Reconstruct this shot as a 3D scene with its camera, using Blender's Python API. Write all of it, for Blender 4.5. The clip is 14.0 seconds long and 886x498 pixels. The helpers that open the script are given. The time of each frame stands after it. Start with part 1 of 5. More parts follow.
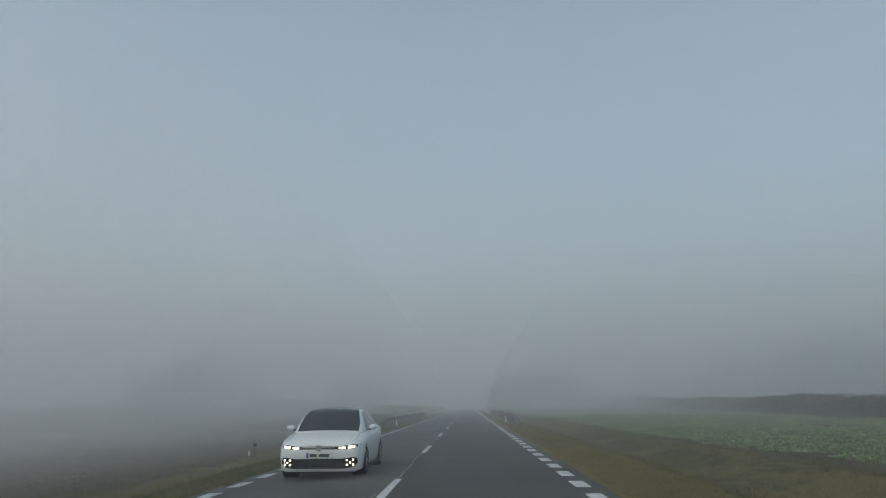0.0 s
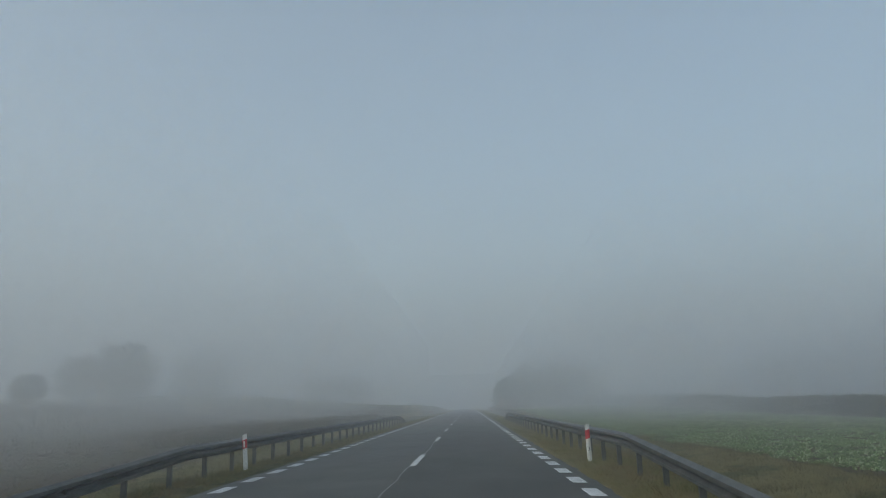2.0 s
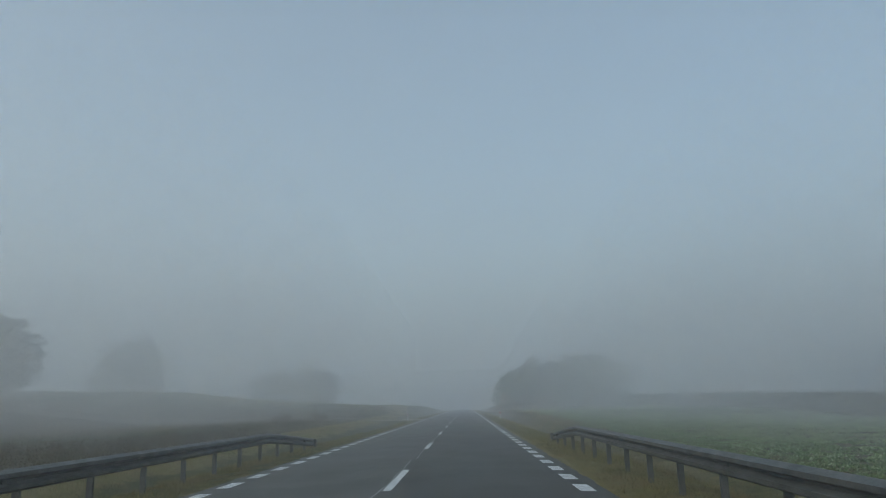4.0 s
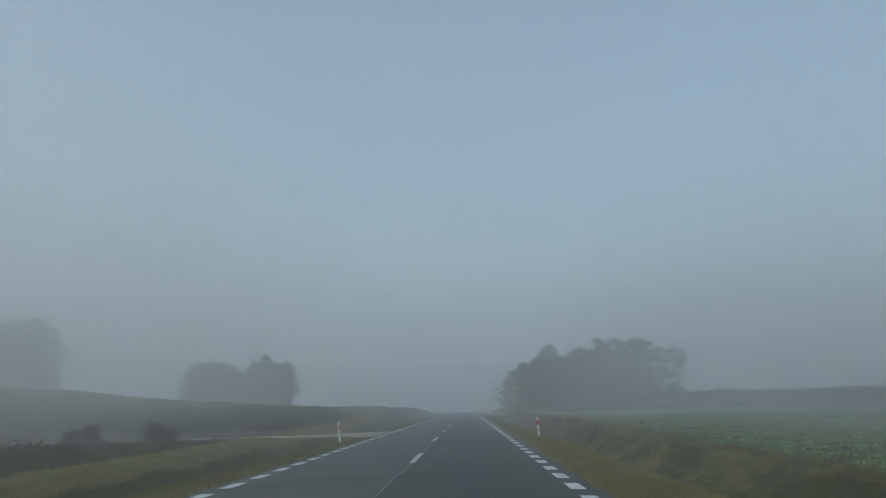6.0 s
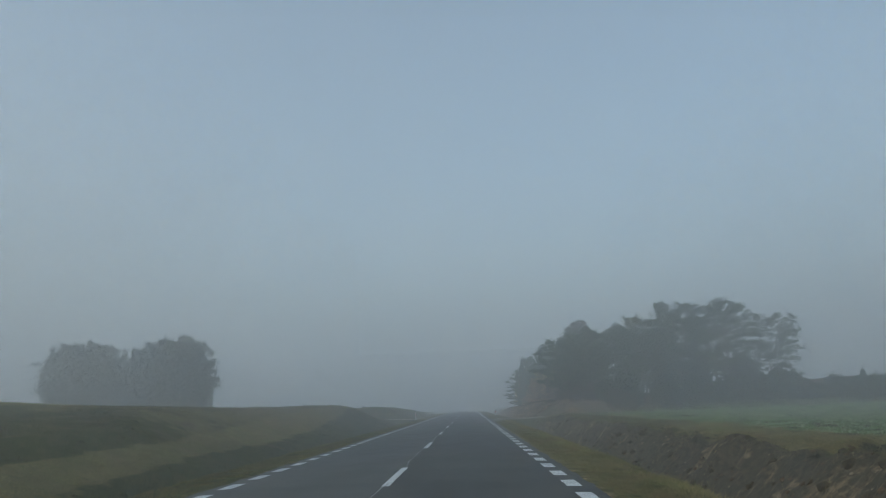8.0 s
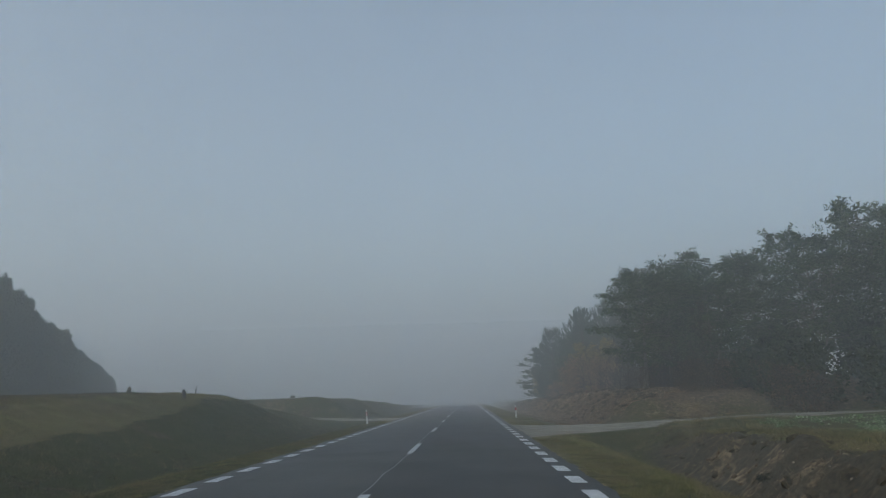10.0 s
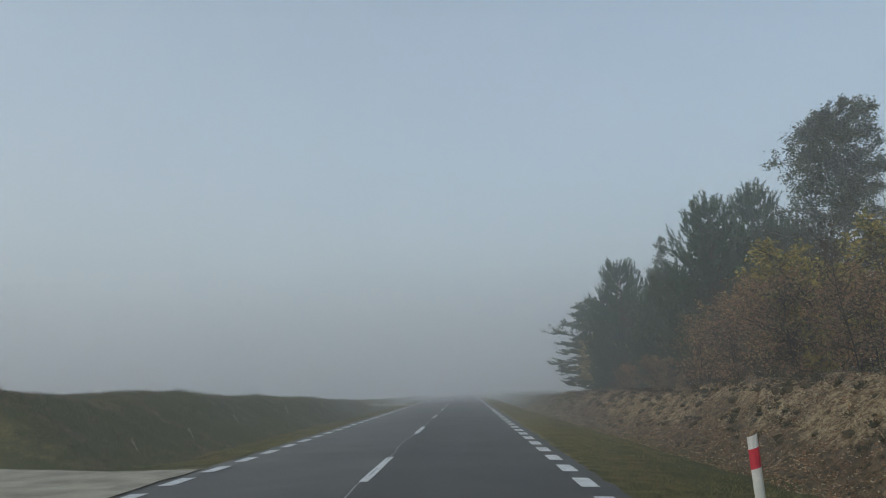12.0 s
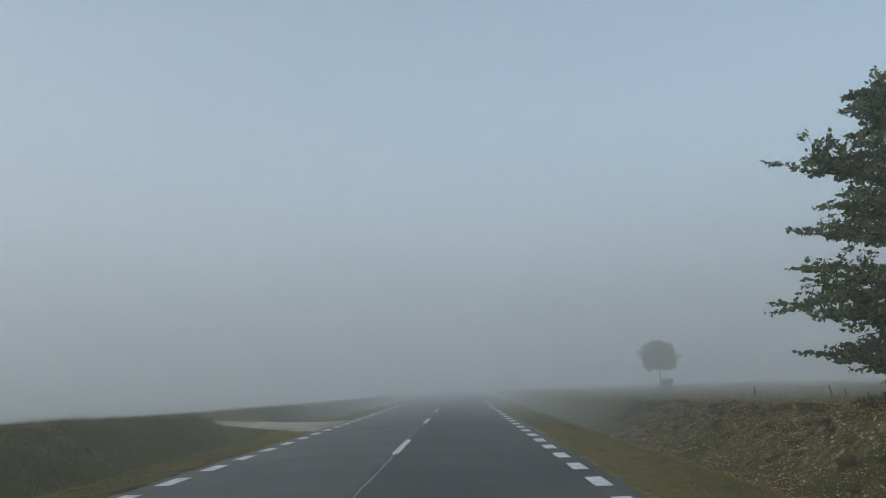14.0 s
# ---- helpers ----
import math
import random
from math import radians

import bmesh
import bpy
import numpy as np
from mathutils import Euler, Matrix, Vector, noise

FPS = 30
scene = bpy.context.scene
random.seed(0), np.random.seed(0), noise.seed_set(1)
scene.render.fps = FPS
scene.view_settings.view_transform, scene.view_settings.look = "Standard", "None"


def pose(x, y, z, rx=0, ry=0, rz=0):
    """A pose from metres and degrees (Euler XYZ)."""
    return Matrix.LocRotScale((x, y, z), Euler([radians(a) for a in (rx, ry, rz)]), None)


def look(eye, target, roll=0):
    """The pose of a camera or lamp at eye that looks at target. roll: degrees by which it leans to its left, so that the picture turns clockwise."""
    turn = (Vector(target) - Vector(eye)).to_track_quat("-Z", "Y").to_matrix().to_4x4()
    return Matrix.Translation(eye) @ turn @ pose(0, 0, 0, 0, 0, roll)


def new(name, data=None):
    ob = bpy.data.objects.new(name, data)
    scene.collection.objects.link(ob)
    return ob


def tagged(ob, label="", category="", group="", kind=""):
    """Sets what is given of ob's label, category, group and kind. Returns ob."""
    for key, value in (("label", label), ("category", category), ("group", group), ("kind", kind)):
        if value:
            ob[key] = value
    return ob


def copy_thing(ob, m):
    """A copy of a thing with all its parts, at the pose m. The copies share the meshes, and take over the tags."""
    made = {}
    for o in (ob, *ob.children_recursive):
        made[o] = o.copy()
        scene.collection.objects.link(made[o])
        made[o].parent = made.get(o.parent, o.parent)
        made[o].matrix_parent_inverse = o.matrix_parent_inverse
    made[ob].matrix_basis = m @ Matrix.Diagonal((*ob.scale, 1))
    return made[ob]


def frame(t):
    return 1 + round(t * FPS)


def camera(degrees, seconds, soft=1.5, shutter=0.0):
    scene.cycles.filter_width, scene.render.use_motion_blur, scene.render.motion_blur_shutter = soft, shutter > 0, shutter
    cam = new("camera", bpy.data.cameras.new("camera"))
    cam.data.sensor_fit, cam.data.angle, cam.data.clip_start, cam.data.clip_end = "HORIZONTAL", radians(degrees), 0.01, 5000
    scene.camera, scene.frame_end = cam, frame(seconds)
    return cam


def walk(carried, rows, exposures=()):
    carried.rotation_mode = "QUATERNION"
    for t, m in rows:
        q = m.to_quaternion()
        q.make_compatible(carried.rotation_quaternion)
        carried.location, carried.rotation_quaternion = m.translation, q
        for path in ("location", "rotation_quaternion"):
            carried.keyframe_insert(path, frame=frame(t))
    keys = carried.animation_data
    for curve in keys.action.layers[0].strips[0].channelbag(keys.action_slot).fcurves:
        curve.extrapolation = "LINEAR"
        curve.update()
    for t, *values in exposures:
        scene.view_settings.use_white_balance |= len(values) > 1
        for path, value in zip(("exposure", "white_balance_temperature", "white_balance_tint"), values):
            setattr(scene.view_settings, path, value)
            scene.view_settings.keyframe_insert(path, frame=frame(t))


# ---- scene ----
cam = camera(63.21, 14.0, soft=0.95)


def drive(x, y, pitch, yaw, roll):
    """The camera behind the windscreen: metres from the centre line and along the road, degrees."""
    return pose(x, y, 1.354, 90 + pitch, 0, yaw) @ pose(0, 0, 0, 0, 0, roll)


walk(cam, [
    (0.0, drive(1.44, 0.00, 12.34, 1.53, -2.15)),
    (0.5, drive(1.49, 10.28, 12.36, 1.74, -2.34)),
    (1.0, drive(1.47, 20.49, 12.39, 1.74, -2.23)),
    (1.5, drive(1.45, 30.77, 12.33, 1.71, -2.07)),
    (2.0, drive(1.39, 41.04, 12.32, 1.67, -1.80)),
    (4.5, drive(1.37, 92.40, 12.33, 1.47, -1.49)),
    (5.0, drive(1.40, 102.65, 12.40, 1.48, -1.42)),
    (5.5, drive(1.44, 112.96, 12.39, 1.48, -1.62)),
    (6.0, drive(1.48, 123.46, 12.45, 1.54, -1.67)),
    (6.5, drive(1.53, 133.77, 12.57, 1.53, -1.82)),
    (7.0, drive(1.58, 144.16, 12.49, 1.60, -2.15)),
    (7.5, drive(1.59, 154.66, 12.41, 1.58, -2.35)),
    (10.0, drive(1.55, 207.70, 11.71, 1.65, -1.58)),
    (10.5, drive(1.61, 218.58, 11.18, 1.55, -1.58)),
    (11.0, drive(1.59, 229.46, 11.04, 1.34, -1.60)),
    (11.5, drive(1.59, 240.28, 11.05, 1.40, -1.59)),
    (12.0, drive(1.61, 251.28, 11.00, 1.48, -1.60)),
    (12.5, drive(1.55, 262.20, 10.97, 1.42, -1.60)),
    (13.0, drive(1.52, 273.28, 10.86, 1.32, -1.70)),
    (13.5, drive(1.48, 284.32, 10.72, 1.20, -1.79)),
    (14.0, drive(1.40, 295.48, 10.73, 1.12, -1.62)),
], exposures=((0.0, 0.45, 8000, 1), (2.0, 0.45, 7750, 0), (5.0, 0.45, 7400, -2), (7.5, 0.45, 7350, -2), (10.0, 0.38, 7600, 3), (10.5, 0.40, 7650, 3), (11.0, 0.55, 7850, 3), (12.0, 0.66, 7900, 3), (14.0, 0.66, 7750, 2)))

# ---- world, sun, fog ----
world = bpy.data.worlds.new("hazy_sky")
scene.world = world
world.use_nodes = True
wn = world.node_tree.nodes
sky = wn.new("ShaderNodeTexSky")
sky.sky_type = "NISHITA"
sky.sun_disc = False
sky.sun_elevation = radians(35)
sky.sun_rotation = radians(226)
sky.air_density, sky.dust_density, sky.ozone_density = 1.0, 1.2, 2.2
wn["Background"].inputs["Strength"].default_value = 0.15
world.node_tree.links.new(sky.outputs[0], wn["Background"].inputs["Color"])
sun = new("sun", bpy.data.lights.new("sun", "SUN"))
sun.data.energy = 0.9
sun.data.angle = radians(14)
sun.data.color = (0.94, 0.98, 1.0)
sun.matrix_world = look((-46, -44, 44), (0, 0, 0))
scene.cycles.volume_bounces = 3

FOG_TOP = 70.0
FOG_DENSITY = 0.0068

# ---- small tools ----


def nodes_of(name):
    m = bpy.data.materials.new(name)
    m.use_nodes = True
    return m, m.node_tree.nodes, m.node_tree.links, m.node_tree.nodes["Principled BSDF"]


def noise_node(n, l, scale, detail=4.0, coords=None, rough=0.55):
    t = n.new("ShaderNodeTexNoise")
    t.inputs["Scale"].default_value = scale
    t.inputs["Detail"].default_value = detail
    t.inputs["Roughness"].default_value = rough
    if coords:
        l.new(coords, t.inputs["Vector"])
    return t.outputs["Fac"]


def ramp(n, l, fac, *stops):
    r = n.new("ShaderNodeValToRGB")
    els = r.color_ramp.elements
    while len(els) < len(stops):
        els.new(0.5)
    for e, (p, c) in zip(els, stops):
        e.position = p
        e.color = (*c, 1) if len(c) == 3 else c
    l.new(fac, r.inputs["Fac"])
    return r.outputs["Color"]


def blend(n, l, fac, a, b, mode="MIX"):
    m = n.new("ShaderNodeMix")
    m.data_type = "RGBA"
    m.blend_type = mode
    for s, v in ((m.inputs["Factor"], fac), (m.inputs["A"], a), (m.inputs["B"], b)):
        if isinstance(v, bpy.types.NodeSocket):
            l.new(v, s)
        elif isinstance(v, tuple):
            s.default_value = (*v, 1)
        else:
            s.default_value = v
    return m.outputs["Result"]


def bump(n, l, b, height, strength, distance=0.02):
    k = n.new("ShaderNodeBump")
    k.inputs["Strength"].default_value = strength
    k.inputs["Distance"].default_value = distance
    l.new(height, k.inputs["Height"])
    l.new(k.outputs[0], b.inputs["Normal"])


def surface(name, dark, light, scale=8.0, rough=0.8, metal=0.0, bump_k=0.2, fine=60.0, spec=0.4):
    """Two-tone surface with grain at two sizes and a fine relief."""
    m, n, l, b = nodes_of(name)
    pos = n.new("ShaderNodeNewGeometry").outputs["Position"]
    big = noise_node(n, l, scale, 5, pos)
    small = noise_node(n, l, fine, 3, pos)
    mid = n.new("ShaderNodeMath")
    mid.operation = "ADD"
    mid.use_clamp = True
    half = n.new("ShaderNodeMath")
    half.operation = "MULTIPLY_ADD"
    half.inputs[1].default_value, half.inputs[2].default_value = 0.5, -0.25
    l.new(small, half.inputs[0])
    l.new(big, mid.inputs[0])
    l.new(half.outputs[0], mid.inputs[1])
    l.new(ramp(n, l, mid.outputs[0], (0.3, dark), (0.7, light)), b.inputs["Base Color"])
    b.inputs["Roughness"].default_value = rough
    b.inputs["Metallic"].default_value = metal
    b.inputs["Specular IOR Level"].default_value = spec
    if bump_k:
        bump(n, l, b, small, bump_k)
    return m


def foliage(name, *tones, rough=0.6, through_light=0.25, withered=None):
    """Leaves: each island takes its own tone; some light comes through. withered: a second tone, in patches."""
    m, n, l, b = nodes_of(name)
    geo = n.new("ShaderNodeNewGeometry")
    stops = [((i + 0.5) / len(tones), c) for i, c in enumerate(tones)]
    col = ramp(n, l, geo.outputs["Random Per Island"], *stops)
    patch = noise_node(n, l, 0.7, 2, geo.outputs["Position"])
    col = blend(n, l, 1.0, col, ramp(n, l, patch, (0.3, (0.7, 0.7, 0.7)), (0.7, (1.2, 1.2, 1.2))), "MULTIPLY")
    if withered:
        spots = noise_node(n, l, 0.55, 5, geo.outputs["Position"], 0.62)
        col = blend(n, l, ramp(n, l, spots, (0.46, (0.0, 0.0, 0.0)), (0.60, (0.85, 0.85, 0.85))), col, withered)
    l.new(col, b.inputs["Base Color"])
    b.inputs["Roughness"].default_value = rough
    b.inputs["Specular IOR Level"].default_value = 0.25
    tr = n.new("ShaderNodeBsdfTranslucent")
    l.new(col, tr.inputs["Color"])
    mix = n.new("ShaderNodeMixShader")
    mix.inputs[0].default_value = through_light
    l.new(b.outputs[0], mix.inputs[1])
    l.new(tr.outputs[0], mix.inputs[2])
    l.new(mix.outputs[0], n["Material Output"].inputs["Surface"])
    return m


def link_mesh(name, me, material, parent=None, label=""):
    if material:
        me.materials.append(material)
    ob = new(name, me)
    if parent:
        ob.parent = parent
    if label:
        ob["label"] = label
    return ob


def part(name, bm, material, parent=None, label="", smooth=False):
    """Links a bmesh as one mesh object under a thing or a part."""
    me = bpy.data.meshes.new(name)
    for f in bm.faces:
        f.smooth = smooth
    bm.to_mesh(me)
    bm.free()
    return link_mesh(name, me, material, parent, label)


def thing(name, x=0.0, y=0.0, z=0.0, turn=0.0):
    ob = new(name)
    ob.empty_display_size = 0.2
    ob.matrix_basis = pose(x, y, z, 0, 0, turn)
    return ob


def mesh_from(name, verts, faces, smooth=False):
    """A mesh from arrays of places and of equally long faces."""
    verts, faces = np.asarray(verts, np.float32), np.asarray(faces, np.int32)
    me = bpy.data.meshes.new(name)
    me.vertices.add(len(verts))
    me.vertices.foreach_set("co", verts.ravel())
    k = faces.shape[1]
    me.loops.add(faces.size)
    me.loops.foreach_set("vertex_index", faces.ravel())
    me.polygons.add(len(faces))
    me.polygons.foreach_set("loop_start", np.arange(len(faces), dtype=np.int32) * k)
    me.polygons.foreach_set("loop_total", np.full(len(faces), k, np.int32))
    me.polygons.foreach_set("use_smooth", np.full(len(faces), smooth))
    me.update(calc_edges=True)
    return me


def box(bm, x0, x1, y0, y1, z0, z1, bevel=0.0):
    r = bmesh.ops.create_cube(bm, size=1.0, matrix=Matrix.LocRotScale(
        ((x0 + x1) / 2, (y0 + y1) / 2, (z0 + z1) / 2), None, (x1 - x0, y1 - y0, z1 - z0)))
    if bevel:
        edges = {e for v in r["verts"] for e in v.link_edges}
        bmesh.ops.bevel(bm, geom=list(edges), offset=bevel, segments=2, affect="EDGES", profile=0.5)


def rod(bm, p, q, r0, r1, sides=8):
    p, q = Vector(p), Vector(q)
    turn = (q - p).to_track_quat("Z", "Y").to_matrix().to_4x4()
    bmesh.ops.create_cone(bm, cap_ends=True, segments=sides, radius1=r0, radius2=r1, depth=(q - p).length,
                          matrix=Matrix.Translation((p + q) / 2) @ turn)


class Tubes:
    """Collects tapered tubes along paths into one mesh."""

    def __init__(self, sides=6):
        self.sides, self.v, self.f, self.n = sides, [], [], 0

    def add(self, pts, radii):
        pts = np.asarray(pts, float)
        tan = np.gradient(pts, axis=0)
        tan /= np.linalg.norm(tan, axis=1)[:, None] + 1e-9
        ref = np.where(np.abs(tan[:, 2:3]) < 0.9, np.array([[0, 0, 1.0]]), np.array([[1.0, 0, 0]]))
        a = np.cross(tan, ref)
        a /= np.linalg.norm(a, axis=1)[:, None] + 1e-9
        b = np.cross(tan, a)
        ang = np.arange(self.sides) * 2 * np.pi / self.sides
        ring = a[:, None] * np.cos(ang)[None, :, None] + b[:, None] * np.sin(ang)[None, :, None]
        self.v.append((pts[:, None] + ring * np.asarray(radii)[:, None, None]).reshape(-1, 3))
        i, j = np.meshgrid(np.arange(len(pts) - 1), np.arange(self.sides), indexing="ij")
        k = (j + 1) % self.sides
        s = self.sides
        q = np.stack([i * s + j, i * s + k, (i + 1) * s + k, (i + 1) * s + j], -1).reshape(-1, 4)
        self.f.append(q + self.n)
        self.n += len(pts) * s

    def mesh(self, name):
        return mesh_from(name, np.concatenate(self.v), np.concatenate(self.f), True)


def leaf_mesh(name, at, along, length, width, rng, fold=0.25):
    """Many pointed leaves: base place, direction, length and width of each."""
    n = len(at)
    along = along / (np.linalg.norm(along, axis=1)[:, None] + 1e-9)
    side = np.cross(along, rng.normal(size=(n, 3)))
    side /= np.linalg.norm(side, axis=1)[:, None] + 1e-9
    up = np.cross(side, along)
    L, W = np.broadcast_to(length, n)[:, None], np.broadcast_to(width, n)[:, None]
    mid = at + along * L * 0.45 + up * W * fold
    v = np.stack([at, mid - side * W / 2, at + along * L, mid + side * W / 2], 1).reshape(-1, 3)
    return mesh_from(name, v, np.arange(n * 4).reshape(n, 4))


def needle_mesh(name, at, along, length, width, rng):
    """Thin pointed needles, one triangle each."""
    n = len(at)
    along = along / (np.linalg.norm(along, axis=1)[:, None] + 1e-9)
    side = np.cross(along, rng.normal(size=(n, 3)))
    side *= (np.broadcast_to(width, n) / 2 / (np.linalg.norm(side, axis=1) + 1e-9))[:, None]
    v = np.stack([at - side, at + side, at + along * np.broadcast_to(length, n)[:, None]], 1).reshape(-1, 3)
    return mesh_from(name, v, np.arange(n * 3).reshape(n, 3))


def blade_mesh(name, at, height, width, lean, rng):
    """Grass blades: thin triangles that stand up and lean."""
    n = len(at)
    a = rng.uniform(0, 2 * np.pi, n)
    side = np.stack([np.cos(a), np.sin(a), np.zeros(n)], 1) * (np.broadcast_to(width, n)[:, None] / 2)
    b = rng.uniform(0, 2 * np.pi, n)
    tip = np.stack([np.cos(b) * lean, np.sin(b) * lean, np.ones(n)], 1) * np.broadcast_to(height, n)[:, None]
    v = np.stack([at - side, at + side, at + tip], 1).reshape(-1, 3)
    return mesh_from(name, v, np.arange(n * 3).reshape(n, 3))


# ---- lie of the land ----
# Each row: y, then ditch x, ditch z, bank x, bank z, field z (45 m from the road).
EAST = np.array([
    (-40, 8.0, -0.9, 10.5, -0.6, -1.2), (70, 8.0, -0.8, 10.5, -0.5, -1.2), (110, 7.6, -0.8, 9.6, -0.45, -1.0),
    (150, 7.4, -1.0, 9.4, -0.2, -0.8), (178, 7.2, -1.0, 9.3, 0.2, 0.0), (226, 7.0, -1.1, 9.2, 0.22, 0.4), (234, 7.0, -0.7, 9.2, -0.05, 0.15),
    (244, 7.4, -0.45, 10.9, 1.0, 2.6), (249, 7.6, -0.45, 11.2, 1.5, 3.0), (265, 7.5, -0.5, 10.7, 1.5, 3.0), (282, 7.4, -0.55, 10.2, 1.1, 2.2),
    (305, 7.3, -0.7, 10.0, 0.8, 1.0), (322, 7.2, -0.8, 10.0, 0.35, 0.6), (350, 7.0, -0.6, 9.8, 0.2, 0.4),
    (600, 7.0, -0.4, 9.5, 0.1, 0.3)])
WEST = np.array([
    (-40, 7.0, -0.95, 9.5, -1.1, -1.4), (60, 7.0, -0.95, 9.5, -0.9, -1.2), (95, 7.0, -0.8, 9.6, -0.3, -0.6),
    (130, 6.8, -0.75, 9.4, -0.08, -0.35), (156, 6.6, -0.7, 9.6, -0.02, -0.15), (172, 6.8, -0.7, 11.0, 0.0, 0.1), (184, 6.8, -0.7, 12.0, 0.6, 2.0), (200, 6.7, -0.65, 14.2, 1.8, 4.2),
    (207, 6.6, -0.65, 15.5, 1.8, 4.2), (216, 6.5, -0.6, 15.8, 1.8, 3.9), (233, 6.5, -0.6, 15.6, 1.8, 2.8),
    (243, 6.5, -0.55, 13.4, 1.95, 2.3), (251.5, 6.5, -0.6, 13.6, 1.85, 2.2), (258, 6.5, -0.6, 14.0, 0.7, 1.7), (269, 6.0, -0.5, 11.6, 1.6, 1.8), (275, 6.0, -0.5, 11.0, 1.5, 1.7),
    (300, 6.0, -0.6, 9.4, 1.0, 1.1), (320, 6.2, -0.6, 9.3, 0.45, -0.4), (350, 6.2, -0.5, 9.3, 0.1, -1.6),
    (600, 6.2, -0.6, 9.3, -0.4, -3.0)])
# Farm tracks: side, y where they leave the road, half width there, y further out, half width further out, level out there.
TRACKS = ((-1, 168.9, 6.4, 168.2, 1.4, -0.1), (-1, 263.2, 3.4, 265.3, 2.2, 0.35), (-1, 324.7, 4.6, 329.6, 1.4, 0.0), (1, 239.8, 6.9, 241.3, 2.4, 0.2))


def ease(a, b, v):
    t = np.clip((v - a) / (b - a), 0, 1)
    return t * t * (3 - 2 * t)


def ripples(x, y, k):
    """Smooth unevenness about one unit high, k times a metre."""
    x, y = x * k, y * k
    return (np.sin(1.7 * x + 0.9 * y + 1.3 * np.sin(0.8 * y)) + np.sin(1.1 * y - 1.9 * x + 1.7 * np.sin(0.6 * x + 2))
            + np.sin(2.9 * x + 2.3 * y + 0.5) * 0.5) / 2.5


def lumps(x, y, k, octaves=3):
    """Uneven natural lumps, about one unit high, k of them a metre."""
    out, size = 0.0, 1.0
    for o in range(octaves):
        u, v = x * k + 17.3 * o, y * k - 9.1 * o
        i, j = np.floor(u), np.floor(v)
        fu, fv = u - i, v - j
        fu, fv = fu * fu * (3 - 2 * fu), fv * fv * (3 - 2 * fv)

        def corner(a, b):
            h = np.sin(a * 127.1 + b * 311.7 + 5.3 * o) * 43758.5453
            return 2 * (h - np.floor(h)) - 1

        low = corner(i, j) * (1 - fu) + corner(i + 1, j) * fu
        high = corner(i, j + 1) * (1 - fu) + corner(i + 1, j + 1) * fu
        out = out + size * (low * (1 - fv) + high * fv)
        size, k = size * 0.5, k * 2.1
    return out


def track_share(x, y):
    """How far a place belongs to a farm track (1 on it), and the track's level there."""
    share, level = np.zeros_like(x), np.full_like(x, -0.1)
    for side, y0, w0, y1, w1, zf in TRACKS:
        d = x * side
        t = ease(3.5, 11.0, d)
        mid = y0 + (y1 - y0) * t + np.maximum(d - 14, 0) * 0.05
        half = w0 + (w1 - w0) * np.sqrt(np.clip((d - 3.5) / 6.0, 0, 1))
        s = ease(half + 2.6, half + 0.1, np.abs(y - mid)) * (d > 3) * ease(60, 42, d)
        level = np.where(s > share, -0.1 + (zf + 0.1) * ease(6, 18, d), level)
        share = np.maximum(share, s)
    return share, level


def height(x, y):
    x, y = np.asarray(x, float), np.asarray(y, float)
    x, y = np.broadcast_arrays(x, y)
    z = np.zeros_like(x)
    for side, tab in ((1, EAST), (-1, WEST)):
        d = x * side
        xd, zd, xb, zb, zf = (np.interp(y, tab[:, 0], tab[:, i]) for i in range(1, 6))
        wob = 0.35 * ripples(x * 0.2, y, 0.33)
        xb = xb + wob
        edge = -0.1
        verge = edge - 0.05 * np.clip((d - 3.7) / 1.4, 0, 1) + 0.03 * lumps(x, y, 1.6, 2)
        down = verge + (zd - edge + 0.05) * ease(0, 1, (d - 5.0) / np.maximum(xd - 5.0, 0.1))
        rise = zd + (zb - zd) * ease(0, 1, (d - xd) / np.maximum(xb - xd, 0.1))
        field = zb + (zf - zb) * np.clip((d - xb) / (45 - xb), 0, 1.0)
        field = field + 0.10 * ripples(x, y, 0.13) * ease(0, 6, d - xb)
        if side < 0:
            field = field + 4.0 * ease(28, 75, d) * ease(70, 150, y) * (1 - 0.65 * ease(165, 195, y)) * ease(260, 225, y)
        s = np.where(d < xd, down, np.where(d < xb, rise, field))
        steep = ease(0.15, 0.6, (zb - zd) / np.maximum(xb - xd, 0.5)) * (d > xd) * (d < xb + 0.6)
        rough = np.where(side > 0, 1.0, 0.5) * steep
        s = s + rough * (0.16 * lumps(x, y, 0.9, 4) - 0.12 * np.abs(lumps(x, y * 0.8, 1.7, 2)))
        s = s + 0.04 * lumps(x, y, 1.1, 3) * ease(5, 6, d)
        z = np.where(d > 3.0, s, z)
    for bx, by, br, bz in ((-11.5, 268.8, 1.8, 0.35), (-10.3, 281.0, 3.0, 0.12), (-10.4, 274.8, 2.0, -0.18)):
        z = z + bz * np.exp(-((x - bx) / br) ** 2 - ((y - by) / br) ** 2)
    share, level = track_share(x, y)
    z = z * (1 - share) + level * share
    return np.where(np.abs(x) < 3.62, -0.3, z)


